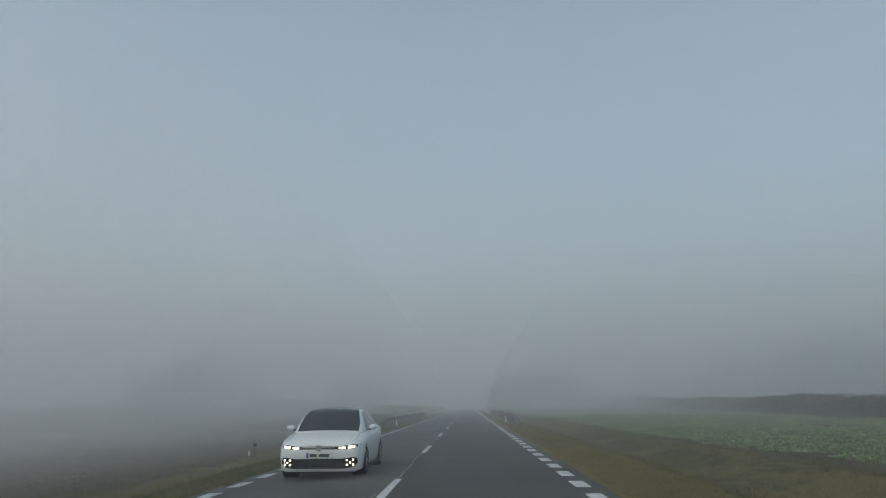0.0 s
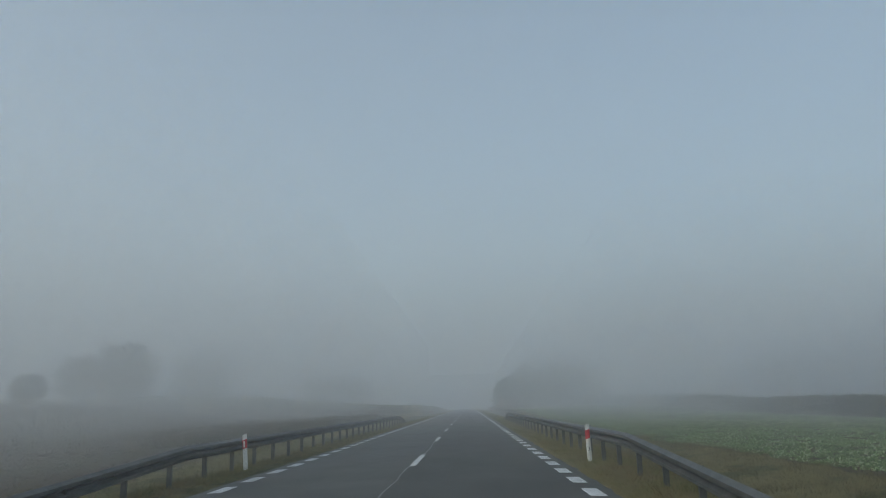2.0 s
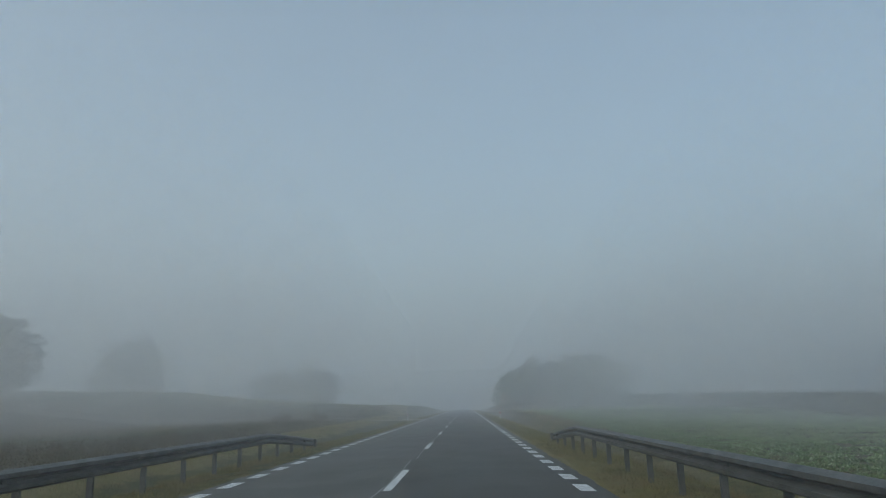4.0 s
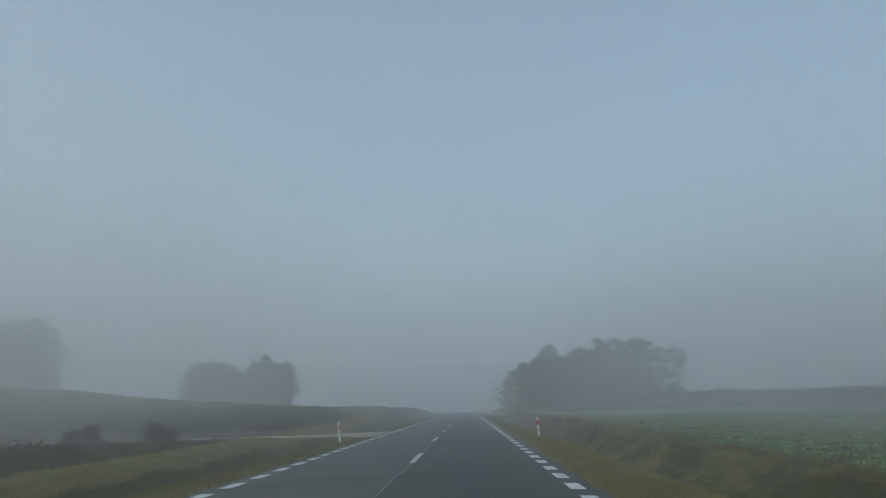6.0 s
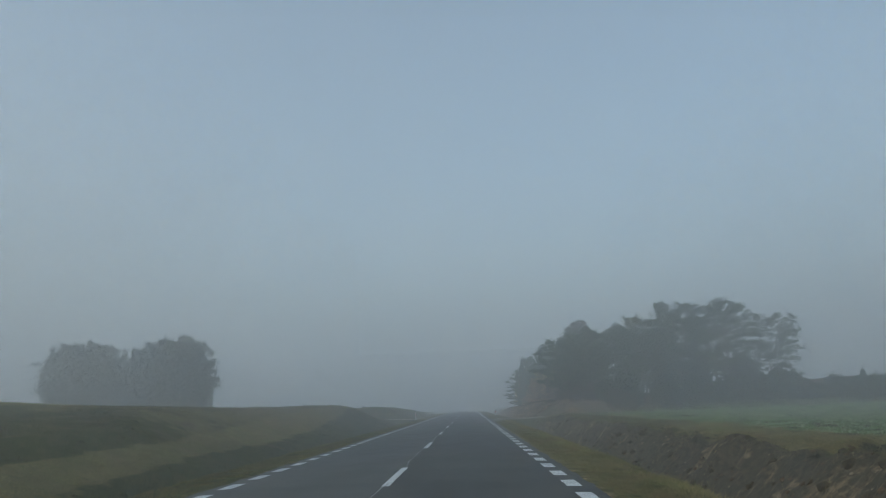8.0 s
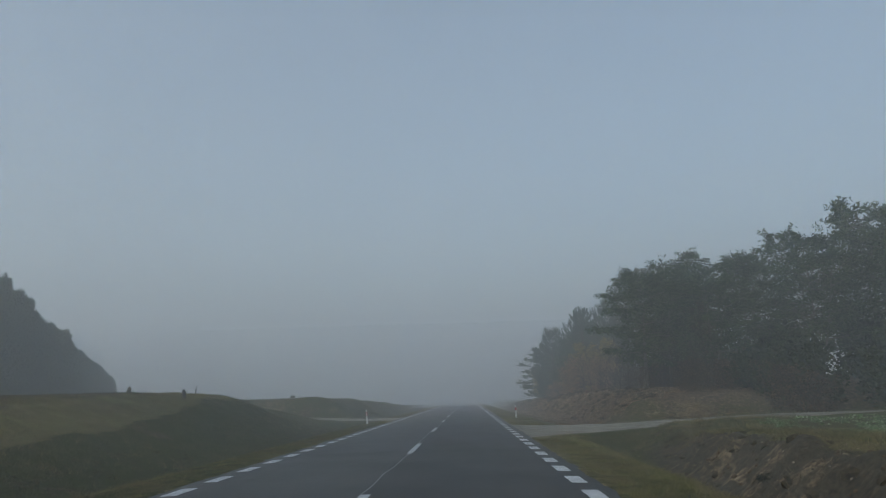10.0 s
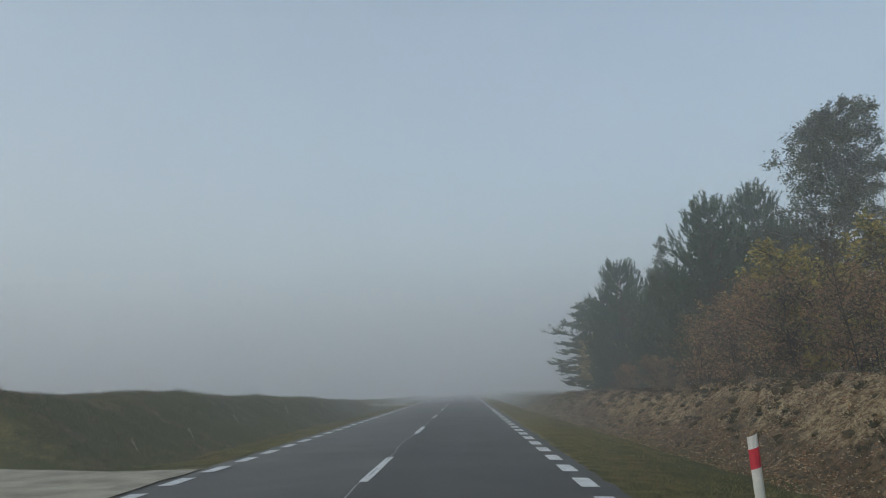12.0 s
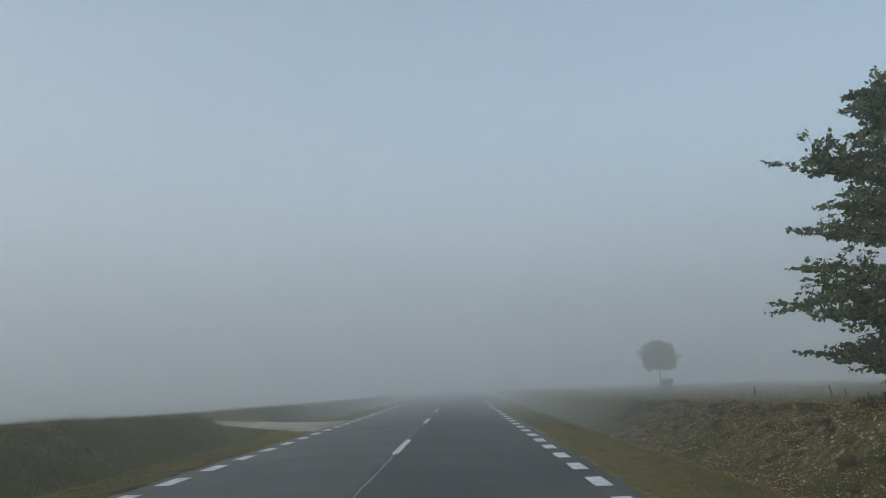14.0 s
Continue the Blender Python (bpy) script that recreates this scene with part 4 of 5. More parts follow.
    for k in range(56):
        y = (244 + 60 * (k / 28) if k < 28 else 245.5 + 18 * ((k - 28) / 28)) + rng.uniform(-1, 1)
        x = np.interp(y, EAST[:, 0], EAST[:, 3]) + rng.uniform(1.8, 7.5)
        plant(brush, x, y, rng.uniform(0, 360), rng.uniform(0.55, 1.1), label="low tangled brown-green undergrowth bush", category="bush", group="undergrowth of the grove")


def build_far_trees():
    bush = [broadleaf("willow_bush", BUSH_LEAF, BARK, 91 + i, 8.6, 5.7, 0.10, 80, 13, 52, 0.17, 0.11, "ball", 0.5, 0.9, 0.1, 0.2, 2, 0.30, 0.16) for i in range(2)]
    for k, (x, y, g, t) in enumerate(((-41.4, 248.0, 0.96, 1.16), (-33.4, 247.0, 0.97, 1.18))):
        plant(bush[k], x, y, 40 + 90 * k, g, 0.5, label="broad rounded willow bush in the field", category="bush", group="field willows", tall=t)
    oak = [broadleaf("field_oak", BUSH_LEAF, BARK, 95 + i, 14.5, 8.2, 0.10, 64, 16, 62, 0.26, 0.17, "ball", 0.6, 0.85, 0.1, 0.35, 1, 0.32, 0.16) for i in range(2)]
    plant(oak[0], -72.4, 239.0, 0, 1.04, tall=1.06, label="large rounded oak standing alone in the field", category="oak tree", group="field oaks")
    plant(oak[1], -71.2, 192.0, 70, 0.93, label="broad rounded oak standing in the field", category="oak tree", group="field oaks")
    plant(oak[0], -78.6, 191.0, 200, 0.72, label="broad rounded oak standing in the field", category="oak tree", group="field oaks")
    plant(oak[1], -72.0, 160.0, 130, 0.38, label="small rounded oak standing alone in the field", category="oak tree", group="field oaks")
    spruce = conifer("spruce_tree", PINE_NEEDLE, BARK, 99, 12.0, 2.4, 0.42, 7, 12, 0.16, 18, 0.26, 0.07, 0.02, 0.7)
    rng = np.random.default_rng(9)
    ys = (266, 269.7, 275.7, 281.7, 285.7, 297.7, 309.7, 319.7)
    for k in range(54):
        inside = 0.0 if k < 32 else rng.uniform(2.0, 9.0)
        y = 265.5 + (55 * (k / 31) ** 1.25 if k < 32 else 42 * (k - 32) / 22)
        x = np.interp(y, ys, (-38.4, -38.6, -40.2, -41.6, -42.7, -47.9, -51.5, -54.6)) - inside
        top = np.interp(y, ys, (11.8, 12.0, 10.6, 9.1, 9.3, 8.4, 7.3, 6.0))
        tall = (top - ground_z(x, y)) * (rng.uniform(0.93, 1.03) if k < 32 else rng.uniform(0.85, 0.95))
        plant(spruce, x, y, rng.uniform(0, 360), 0.75, 0.1, label="dark spruce at the edge of a small wood", category="spruce tree", group="spruce wood", tall=tall / 9)
    lone = broadleaf("field_tree", OCHRE_LEAF, BARK, 101, 5.1, 1.7, 0.50, 56, 12, 40, 0.11, 0.075, "round", 0.2, 0.9, 0.1, 0.07, 1, 0.4)
    plant(lone, 20.9, 368.0, 0, 1.0, label="small round-crowned brownish tree on a thin bare trunk", category="tree")
    small = broadleaf("field_bush", BUSH_LEAF, BARK, 103, 1.3, 0.45, 0.02, 12, 5, 14, 0.1, 0.06, "round", 0.8, 0.9, 0.1, 0.03, 2, 0.4)
    plant(small, 21.35, 367.6, 0, 1.15, label="small dark bush beside the field tree", category="bush", group="field bushes")
    plant(small, -14.0, 271.8, 90, 0.42, label="small dark bush on the mound", category="bush", group="field bushes")
    scrub = broadleaf("scrub_bush", BRUSH_LEAF, BARK, 107, 1.5, 0.9, 0.02, 16, 6, 12, 0.09, 0.05, "round", 0.8, 0.9, 0.1, 0.02, 4, 0.45)
    for x, y, g in ((-14.1, 161.6, 0.55), (-15.0, 162.0, 0.7), (-18.2, 161.6, 0.75), (-19.4, 162.0, 0.6), (-12.0, 175.6, 0.5)):
        plant(scrub, x, y, x * 57, g, label="low brown-grey scrub bush beside the farm track", category="bush", group="scrub by the track")
    plant(spruce, 41.2, 240.0, 30, 0.26, label="small pointed young spruce beside the grove", category="spruce tree")
    hedge = broadleaf("hedge_bush", BUSH_LEAF, BARK, 105, 3.2, 2.2, 0.02, 18, 6, 8, 0.38, 0.24, "round", 0.7, 0.9, 0.1, 0.06, 3, 0.45)
    for x, y, g in ((39.0, 236.5, 0.62), (42.5, 238, 0.55), (36.0, 240.5, 0.66), (46.0, 239, 0.5), (40.7, 237.5, 0.58), (44.3, 238.5, 0.5), (37.5, 238.2, 0.62), (34.4, 242.0, 0.7), (32.5, 244.5, 0.95), (29.0, 244.8, 0.85), (26.0, 244.6, 0.9), (22.5, 245.2, 0.8), (19.0, 245.6, 0.75),
                    (35.5, 245.5, 1.0), (24.0, 249.5, 0.9), (28.0, 250.5, 1.0), (32.5, 250.0, 1.0), (20.0, 250.5, 0.85), (16.8, 246.4, 0.6)):
        plant(hedge, x, y, x * 31, g, label="dense dark-green hedge bush", category="bush", group="hedge bushes")


build_robinias()
build_pines()
build_bank_trees()
build_far_trees()

# ---- low growth ----


def scatter(rng, n, x0, x1, y0, y1):
    return rng.uniform(x0, x1, n), rng.uniform(y0, y1, n)


def tufts(name, material, x, y, rng, blades, tall, wide, lean, radius, label, category, keep=None):
    share, _ = track_share(x, y)
    ok = share < 0.75
    if keep is not None:
        ok &= keep
    x, y = x[ok], y[ok]
    x, y = np.repeat(x, blades), np.repeat(y, blades)
    g = np.repeat(rng.uniform(0.55, 1.4, len(x) // blades), blades)
    x, y = x + rng.normal(0, radius, len(x)), y + rng.normal(0, radius, len(x))
    ok = np.abs(x) > 3.80
    x, y, g = x[ok], y[ok], g[ok]
    at = np.stack([x, y, height(x, y) - 0.01], 1)
    me = blade_mesh(name, at, tall * g * rng.uniform(0.5, 1.2, len(x)), wide, lean, rng)
    return tagged(link_mesh(name, me, material), label, category, kind="stuff")


def build_grass():
    rng = np.random.default_rng(21)
    for name, side in (("verge_grass", 1), ("verge_grass", -1)):
        n = 21000
        x, y = scatter(rng, n, 3.84, 6.6, 2, 345)
        x = 3.84 + (x - 3.84) * rng.uniform(0.3, 1, n)
        tufts(name, VERGE_BLADE, x * side, y, rng, 14, 0.065, 0.009, 0.9, 0.09, "short green and straw-coloured grass of the road verge", "grass")
    # longer straw-coloured tufts that lean round the rail posts and along the verge
    for side in (1, -1):
        x, y = scatter(rng, 2600, 4.3, 6.3, 44, 118)
        tufts("rail_grass", VERGE_BLADE, x * side, y, rng, 20, 0.15, 0.008, 0.9, 0.10, "longer straw-coloured grass round the rail posts", "grass", lumps(x, y, 0.8, 2) > -0.3)
        x, y = scatter(rng, 7000, 4.4, 6.6, 2, 345)
        tufts("verge_tufts", VERGE_BLADE, x * side, y, rng, 20, 0.095, 0.008, 1.0, 0.11, "taller uneven tufts of grass on the verge", "grass", lumps(x, y, 0.5, 3) > 0.15)
    x, y = scatter(rng, 9000, 6.2, 11.0, 2, 175)
    tufts("ditch_grass", DITCH_BLADE, x, y, rng, 16, 0.15, 0.009, 0.8, 0.13, "rough dull green grass in the ditch", "grass")
    x, y = scatter(rng, 11000, -12.5, -6.0, 2, 190)
    tufts("ditch_grass", ROUGH_BLADE, x, y, rng, 8, 0.14, 0.013, 0.6, 0.1, "rough dull green grass in the ditch", "grass", mown_strip(x, y) < 0.3)
    x, y = scatter(rng, 13000, 6.6, 12.5, 160, 345)
    patch = (ripples(x, y, 0.6) > -0.25) & ((y > 240) | (x < 9.2) & (lumps(x, y, 0.9, 2) > 0.05))
    tufts("bank_grass", DRY_BLADE, x, y, rng, 8, 0.15, 0.012, 0.8, 0.10, "withered brown grass on the eroded bank", "grass", patch)
    x, y = scatter(rng, 7000, 5.4, 14.5, 196, 238)
    patch = np.where((x > 9.0) & (x < 11.2) | (x < 6.7) | (y > 231), lumps(x, y, 0.5, 3), -9)
    tufts("corner_grass", ROUGH_BLADE, x, y, rng, 14, 0.16, 0.009, 0.8, 0.12, "rough green grass on the field corner", "grass", patch > -0.1)
    tufts("withered_corner_grass", DITCH_BLADE, x, y, rng, 12, 0.14, 0.009, 0.8, 0.12, "withered grass on the field corner", "grass", (patch < 0.1) & (patch > -5))
    x, y = scatter(rng, 9000, 6.9, 13.5, 245, 335)
    tufts("green_bank_grass", ROUGH_BLADE, x, y, rng, 10, 0.11, 0.009, 0.9, 0.12, "mossy green grass in patches on the bank", "grass", (lumps(x, y, 0.45, 3) > 0.05) & (lumps(x + 9, y, 0.2, 2) > -0.2))
    n, k = 750, 110
    y = rng.uniform(165, 330, n)
    d, b = np.interp(y, EAST[:, 0], EAST[:, 1]), np.interp(y, EAST[:, 0], EAST[:, 3])
    x = d + (b - d) * (0.25 + 0.85 * rng.uniform(0, 1, n) ** 0.6)
    s, _ = track_share(x, y)
    ok = (s < 0.3) & ((y > 246) | (rng.uniform(0, 1, n) < 0.08))
    x, y = x[ok], y[ok]
    r = np.repeat(rng.uniform(0.06, 0.17, len(x)), k)
    c = np.repeat(np.stack([x, y, height(x, y)], 1), k, 0)
    out = rng.normal(0, 1, c.shape)
    out[:, 2] = np.abs(out[:, 2]) * 0.8
    at = c + out * r[:, None] * 0.6
    me = leaf_mesh("bank_heather", at, out + rng.normal(0, 0.9, c.shape), 0.055, 0.03, rng)
    tagged(link_mesh("bank_heather", me, HEATHER), "dark clumps of heather and moss hanging on the bank", "heather", kind="stuff")
    x, y = scatter(rng, 22000, -17.5, -5.6, 188, 345)
    patch = lumps(x, y, 0.5, 3) + 0.9 * ease(9.9, 11.2, -x) * ease(262, 250, y) + 0.5 * ease(8.6, 10.5, -x) * ease(262, 268, y)
    tufts("slope_grass", ROUGH_BLADE, x, y, rng, 9, 0.13, 0.013, 0.7, 0.12, "rough dark-green grass on the slope", "grass", (patch < 0.45) & (mown_strip(x, y) < 0.3))
    tufts("withered_slope_grass", DRY_BLADE, x, y, rng, 10, 0.12, 0.012, 0.8, 0.13, "withered brown grass in patches on the slope", "grass", (patch > 0.4) & (rng.uniform(0, 1, len(x)) < 0.8))
    # the paler mown strip along the shoulder of the western slope
    x, y = scatter(rng, 75000, -14.8, -8.2, 92, 254)
    tufts("mown_strip_grass", MOWN_BLADE, x, y, rng, 12, 0.075, 0.010, 0.9, 0.10, "pale straw-green mown strip along the slope", "grass", mown_strip(x, y) > rng.uniform(0.2, 0.9, len(x)))
    # grass headland between the cut bank and the crop
    x, y = scatter(rng, 16000, 8.9, 13.6, 120, 238)
    on = (x < crop_edge(y) + 0.3) & (x > 9.0 + 0.25 * lumps(x * 0, y, 0.6, 2))
    tufts("headland_grass", MOWN_BLADE, x, y, rng, 14, 0.11, 0.009, 0.9, 0.12, "olive and straw-coloured grass along the crop's edge", "grass", on & (lumps(x, y, 0.5, 3) > -0.35))
    # longer lip grass; its paler blades put the lit top edge into the colour
    x, y = scatter(rng, 3600, 4.8, 5.8, 130, 240)
    tufts("verge_lip_grass", MOWN_BLADE, x, y, rng, 18, 0.12, 0.008, 0.9, 0.10, "longer grass on the lip of the ditch, its lit top edge put into a paler colour", "grass", lumps(x, y, 0.5, 2) > -0.4)
    # leafy weed clumps of uneven size over the slope
    n, k = 4200, 34
    x, y = scatter(rng, n, -17.0, -5.8, 170, 340)
    s, _ = track_share(x, y)
    ok = (s < 0.4) & (mown_strip(x, y) < 0.2) & ((y > 240) | (rng.uniform(0, 1, n) < 0.4)) & (ripples(x, y, 0.5) + 0.6 * ripples(y, x, 1.3) > -0.1)
    x, y = x[ok], y[ok]
    r = np.repeat(rng.uniform(0.06, 0.26, len(x)), k)
    c = np.repeat(np.stack([x, y, height(x, y)], 1), k, 0)
    out = rng.normal(0, 1, c.shape)
    out[:, 2] = np.abs(out[:, 2]) * 0.3
    me = leaf_mesh("slope_weeds", c + out * r[:, None] * 0.6, out + rng.normal(0, 0.6, c.shape), 0.07, 0.03, rng)
    tagged(link_mesh("slope_weeds", me, WEED_LEAF), "clumps of brown and green weeds on the slope", "weeds", kind="stuff")
    x, y = scatter(rng, 9000, 11, 40, 305, 400)
    tufts("meadow_grass", DRY_BLADE, x, y, rng, 8, 0.28, 0.02, 0.5, 0.12, "brown withered meadow grass", "grass")
    x, y = scatter(rng, 9000, -40, -9, 262, 400)
    tufts("meadow_grass", ROUGH_BLADE, x, y, rng, 12, 0.16, 0.012, 0.7, 0.16, "rough green meadow grass", "grass")
    # taller weeds along the crests, seen against the fog
    n = 2600
    y = rng.uniform(190, 345, n)
    x = -(np.interp(y, WEST[:, 0], WEST[:, 3]) + rng.uniform(-0.8, 3.5, n))
    tufts("crest_weeds", ROUGH_BLADE, x, y, rng, 26, 0.15, 0.009, 0.8, 0.18, "taller weeds along the crest of the slope", "weeds", ripples(x, y, 0.21) > 0.05)
    n = 2600
    y = rng.uniform(278, 345, n)
    x = -(np.interp(y, WEST[:, 0], WEST[:, 3]) + rng.uniform(-0.5, 2.2, n))
    tufts("crest_grass", ROUGH_BLADE, x, y, rng, 18, 0.21, 0.010, 0.8, 0.13, "uneven tall tufts of grass on the crest", "grass", lumps(x, y, 0.5, 3) > -0.1)
    n = 1400
    y = rng.uniform(20, 232, n)
    x = np.interp(y, EAST[:, 0], EAST[:, 3]) + rng.uniform(-0.8, 0.8, n)
    tufts("field_edge_weeds", DITCH_BLADE, x, y, rng, 14, 0.13, 0.012, 0.9, 0.2, "withered weeds along the field's edge", "weeds")


def build_crop():
    """Low leafy crop: rosettes of broad leaves in the eastern field."""
    rng = np.random.default_rng(22)
    n = 60000
    x = 9.6 + 29 * rng.uniform(0, 1, n) ** 1.4
    y = rng.uniform(15, 236.5, n)
    keep = (lumps(x, y, 0.12, 3) > -0.95) & (x > crop_edge(y)) & (lumps(x, y, 0.55, 3) > -1.4 + ease(150, 170, y) * (0.6 + 0.6 * ease(4.5, 0.5, x - crop_edge(y))))
    x, y = x[keep], y[keep]
    k = 10
    n = len(x)
    g = np.repeat(rng.uniform(0.6, 1.25, n), k)
    a = rng.uniform(0, 2 * np.pi, n * k)
    at = np.repeat(np.stack([x, y, height(x, y)], 1), k, 0)
    at[:, :2] += rng.normal(0, 0.07, (n * k, 2))
    along = np.stack([np.cos(a), np.sin(a), rng.uniform(0.3, 1.5, n * k)], 1)
    me = leaf_mesh("crop_plants", at, along, 0.115 * g, 0.06 * g, rng, -0.3)
    tagged(link_mesh("crop_plants", me, CROP_LEAF), "low green leafy crop covering the field", "crop", kind="stuff")
    n = 5000
    x, y = -rng.uniform(10, 34, n), rng.uniform(20, 160, n)
    at = np.repeat(np.stack([x, y, height(x, y)], 1), 5, 0)
    at[:, :2] += rng.normal(0, 0.08, (len(at), 2))
    a = rng.uniform(0, 2 * np.pi, len(at))
    along = np.stack([np.cos(a), np.sin(a), rng.uniform(0.4, 1.8, len(at))], 1)
    me = leaf_mesh("field_weeds", at, along, rng.uniform(0.06, 0.14, len(at)), 0.04, rng)
    tagged(link_mesh("field_weeds", me, BRUSH_LEAF), "sparse brown weeds on the tilled field", "weeds", kind="stuff")


def build_tall_weeds():
    """Standing withered weeds of the western field: a stem with narrow leaves and a seed head each."""
    rng = np.random.default_rng(27)
    x = -(11.9 + 40 * rng.uniform(0, 1, 15000) ** 2.0)
    y = rng.uniform(84, 159, 15000)
    x2 = -(9.5 + 46 * rng.uniform(0, 1, 6000) ** 1.3)
    y2 = 174.5 + 15 * rng.uniform(0, 1, 6000) ** 1.4
    x, y = np.concatenate([x, x2]), np.concatenate([y, y2])
    share, _ = track_share(x, y)
    ok = (share < 0.1) & (-x > np.interp(y, (0, 60, 156, 174, 190), (13.5, 12.4, 12.0, 10.0, 13.0)) + 0.5 * lumps(x * 0, y, 0.4, 2)) & (lumps(x, y, 0.35, 2) > -0.8)
    x, y = x[ok], y[ok]
    n = len(x)
    at = np.stack([x, y, height(x, y) - 0.03], 1)
    tall = rng.uniform(0.45, 0.85, n) * (1 + 0.25 * lumps(x, y, 0.3, 2)) * (0.25 + 0.55 * ease(84, 104, y)) * rng.uniform(0.5, 1.1, n) * np.where(y < 165, ease(160, 146, y) * 0.6 + 0.4, 1)
    field = tagged(thing("weed_field"), "tall withered brown weeds standing in the western field", "weeds", kind="stuff")
    link_mesh("weed_stems", blade_mesh("weed_stems", at, tall, 0.022, 0.12, rng), STALK_BLADE, field)
    k = 8
    h = np.tile(np.linspace(0.1, 1.0, k), n)
    base = np.repeat(at, k, 0) + rng.normal(0, 0.06, (n * k, 3)) * np.array([1, 1, 0.4])
    base[:, 2] += h * np.repeat(tall, k)
    a = rng.uniform(0, 2 * np.pi, n * k)
    along = np.stack([np.cos(a), np.sin(a), rng.uniform(-0.2, 1.6, n * k)], 1)
    link_mesh("weed_leaves", leaf_mesh("weed_leaves", base, along, rng.uniform(0.07, 0.16, n * k), 0.045, rng), STALK_BLADE, field)


def build_maize():
    """A tall standing strip of withering maize behind the crop."""
    rng = np.random.default_rng(23)
    n = 9000
    y = rng.uniform(25, 236, n)
    x = np.interp(y, (25, 85, 236), (35, 37, 43)) + rng.uniform(0, 5, n) ** 1.0
    z = height(x, y)
    tall = rng.uniform(1.45, 2.1, n) + 0.25 * ripples(x, y, 0.15)
    stalks = blade_mesh("stalks", np.stack([x, y, z - 0.05], 1), tall, 0.05, 0.05, rng)
    strip = tagged(thing("maize_strip", 38, 130, 0), "tall strip of withering maize behind the crop", "maize", kind="stuff")
    ob = link_mesh("maize_stalks", stalks, MAIZE_LEAF, strip)
    ob.matrix_parent_inverse = pose(-38, -130, 0)
    k = 9
    h = np.tile(np.linspace(0.12, 1.0, k), n)
    at = np.repeat(np.stack([x, y, z], 1), k, 0)
    at[:, 2] += h * np.repeat(tall, k) * 0.92
    a = rng.uniform(0, 2 * np.pi, n * k)
    along = np.stack([np.cos(a), np.sin(a), rng.uniform(-0.3, 1.0, n * k)], 1)
    me = leaf_mesh("maize_leaves", at, along, rng.uniform(0.4, 0.75, n * k), 0.09, rng, 0.4)
    ob = link_mesh("maize_leaves", me, MAIZE_LEAF, strip)
    ob.matrix_parent_inverse = pose(-38, -130, 0)


def build_litter():
    rng = np.random.default_rng(24)
    n = 120000
    y = rng.uniform(246, 325, n)
    x = rng.uniform(6.8, 13.0, n)
    at = np.stack([x, y, height(x, y) + 0.012], 1)
    along = rng.normal(0, 1, (n, 3)) * np.array([1, 1, 0.25])
    me = leaf_mesh("fallen_leaves", at, along, rng.uniform(0.04, 0.085, n), rng.uniform(0.025, 0.05, n), rng)
    tagged(link_mesh("fallen_leaves", me, LITTER_LEAF), "brown fallen leaves strewn over the bank", "leaves", kind="stuff")


def lump_mesh(name, seed, material):
    rng = np.random.default_rng(seed)
    bm = bmesh.new()
    bmesh.ops.create_icosphere(bm, subdivisions=1, radius=1.0)
    for v in bm.verts:
        v.co *= rng.uniform(0.65, 1.2)
        v.co.z *= 0.65
    me = bpy.data.meshes.new(name)
    bm.to_mesh(me)
    bm.free()
    me.materials.append(material)
    return me


def build_clods():
    rng = np.random.default_rng(25)
    for name, mat, count, r0, r1, label in (("soil_clods", CLOD, 2600, 0.03, 0.14, "dark crumbling soil clods on the cut bank"),
                                            ("moss_lumps", MOSS, 1500, 0.05, 0.30, "dark mossy lumps and roots on the cut bank"),
                                            ("bank_stones", STONE, 1700, 0.02, 0.085, "pale sandy stones lying on the cut bank")):
        src = lump_mesh(name, 3, mat)
        base = np.array([v.co for v in src.vertices])
        tri = np.array([p.vertices for p in src.polygons])
        y = rng.uniform(162, 330, count)
        d, b = np.interp(y, EAST[:, 0], EAST[:, 1]), np.interp(y, EAST[:, 0], EAST[:, 3])
        x = d + 0.2 + (b - d) * rng.uniform(0, 1, count)
        s, _ = track_share(x, y)
        ok = (s < 0.2) & ((y > 244) | (rng.uniform(0, 1, count) < (0.7 if mat is CLOD else 0.6)))
        x, y = x[ok], y[ok]
        n = len(x)
        r = rng.uniform(r0, r1, n) * rng.uniform(0.4, 1, n)
        a = rng.uniform(0, 2 * np.pi, n)
        c, sn = np.cos(a)[:, None], np.sin(a)[:, None]
        vx = base[None, :, 0] * c - base[None, :, 1] * sn
        vy = base[None, :, 0] * sn + base[None, :, 1] * c
        v = np.stack([vx, vy * rng.uniform(0.6, 1.2, n)[:, None], np.broadcast_to(base[None, :, 2], vx.shape)], -1) * r[:, None, None]
        v += np.stack([x, y, height(x, y) - 0.3 * r], 1)[:, None]
        f = (tri[None] + (np.arange(n) * len(base))[:, None, None]).reshape(-1, 3)
        bpy.data.meshes.remove(src)
        tagged(link_mesh(name, mesh_from(name, v.reshape(-1, 3), f), mat), label, "stones" if mat is STONE else "soil", kind="stuff")


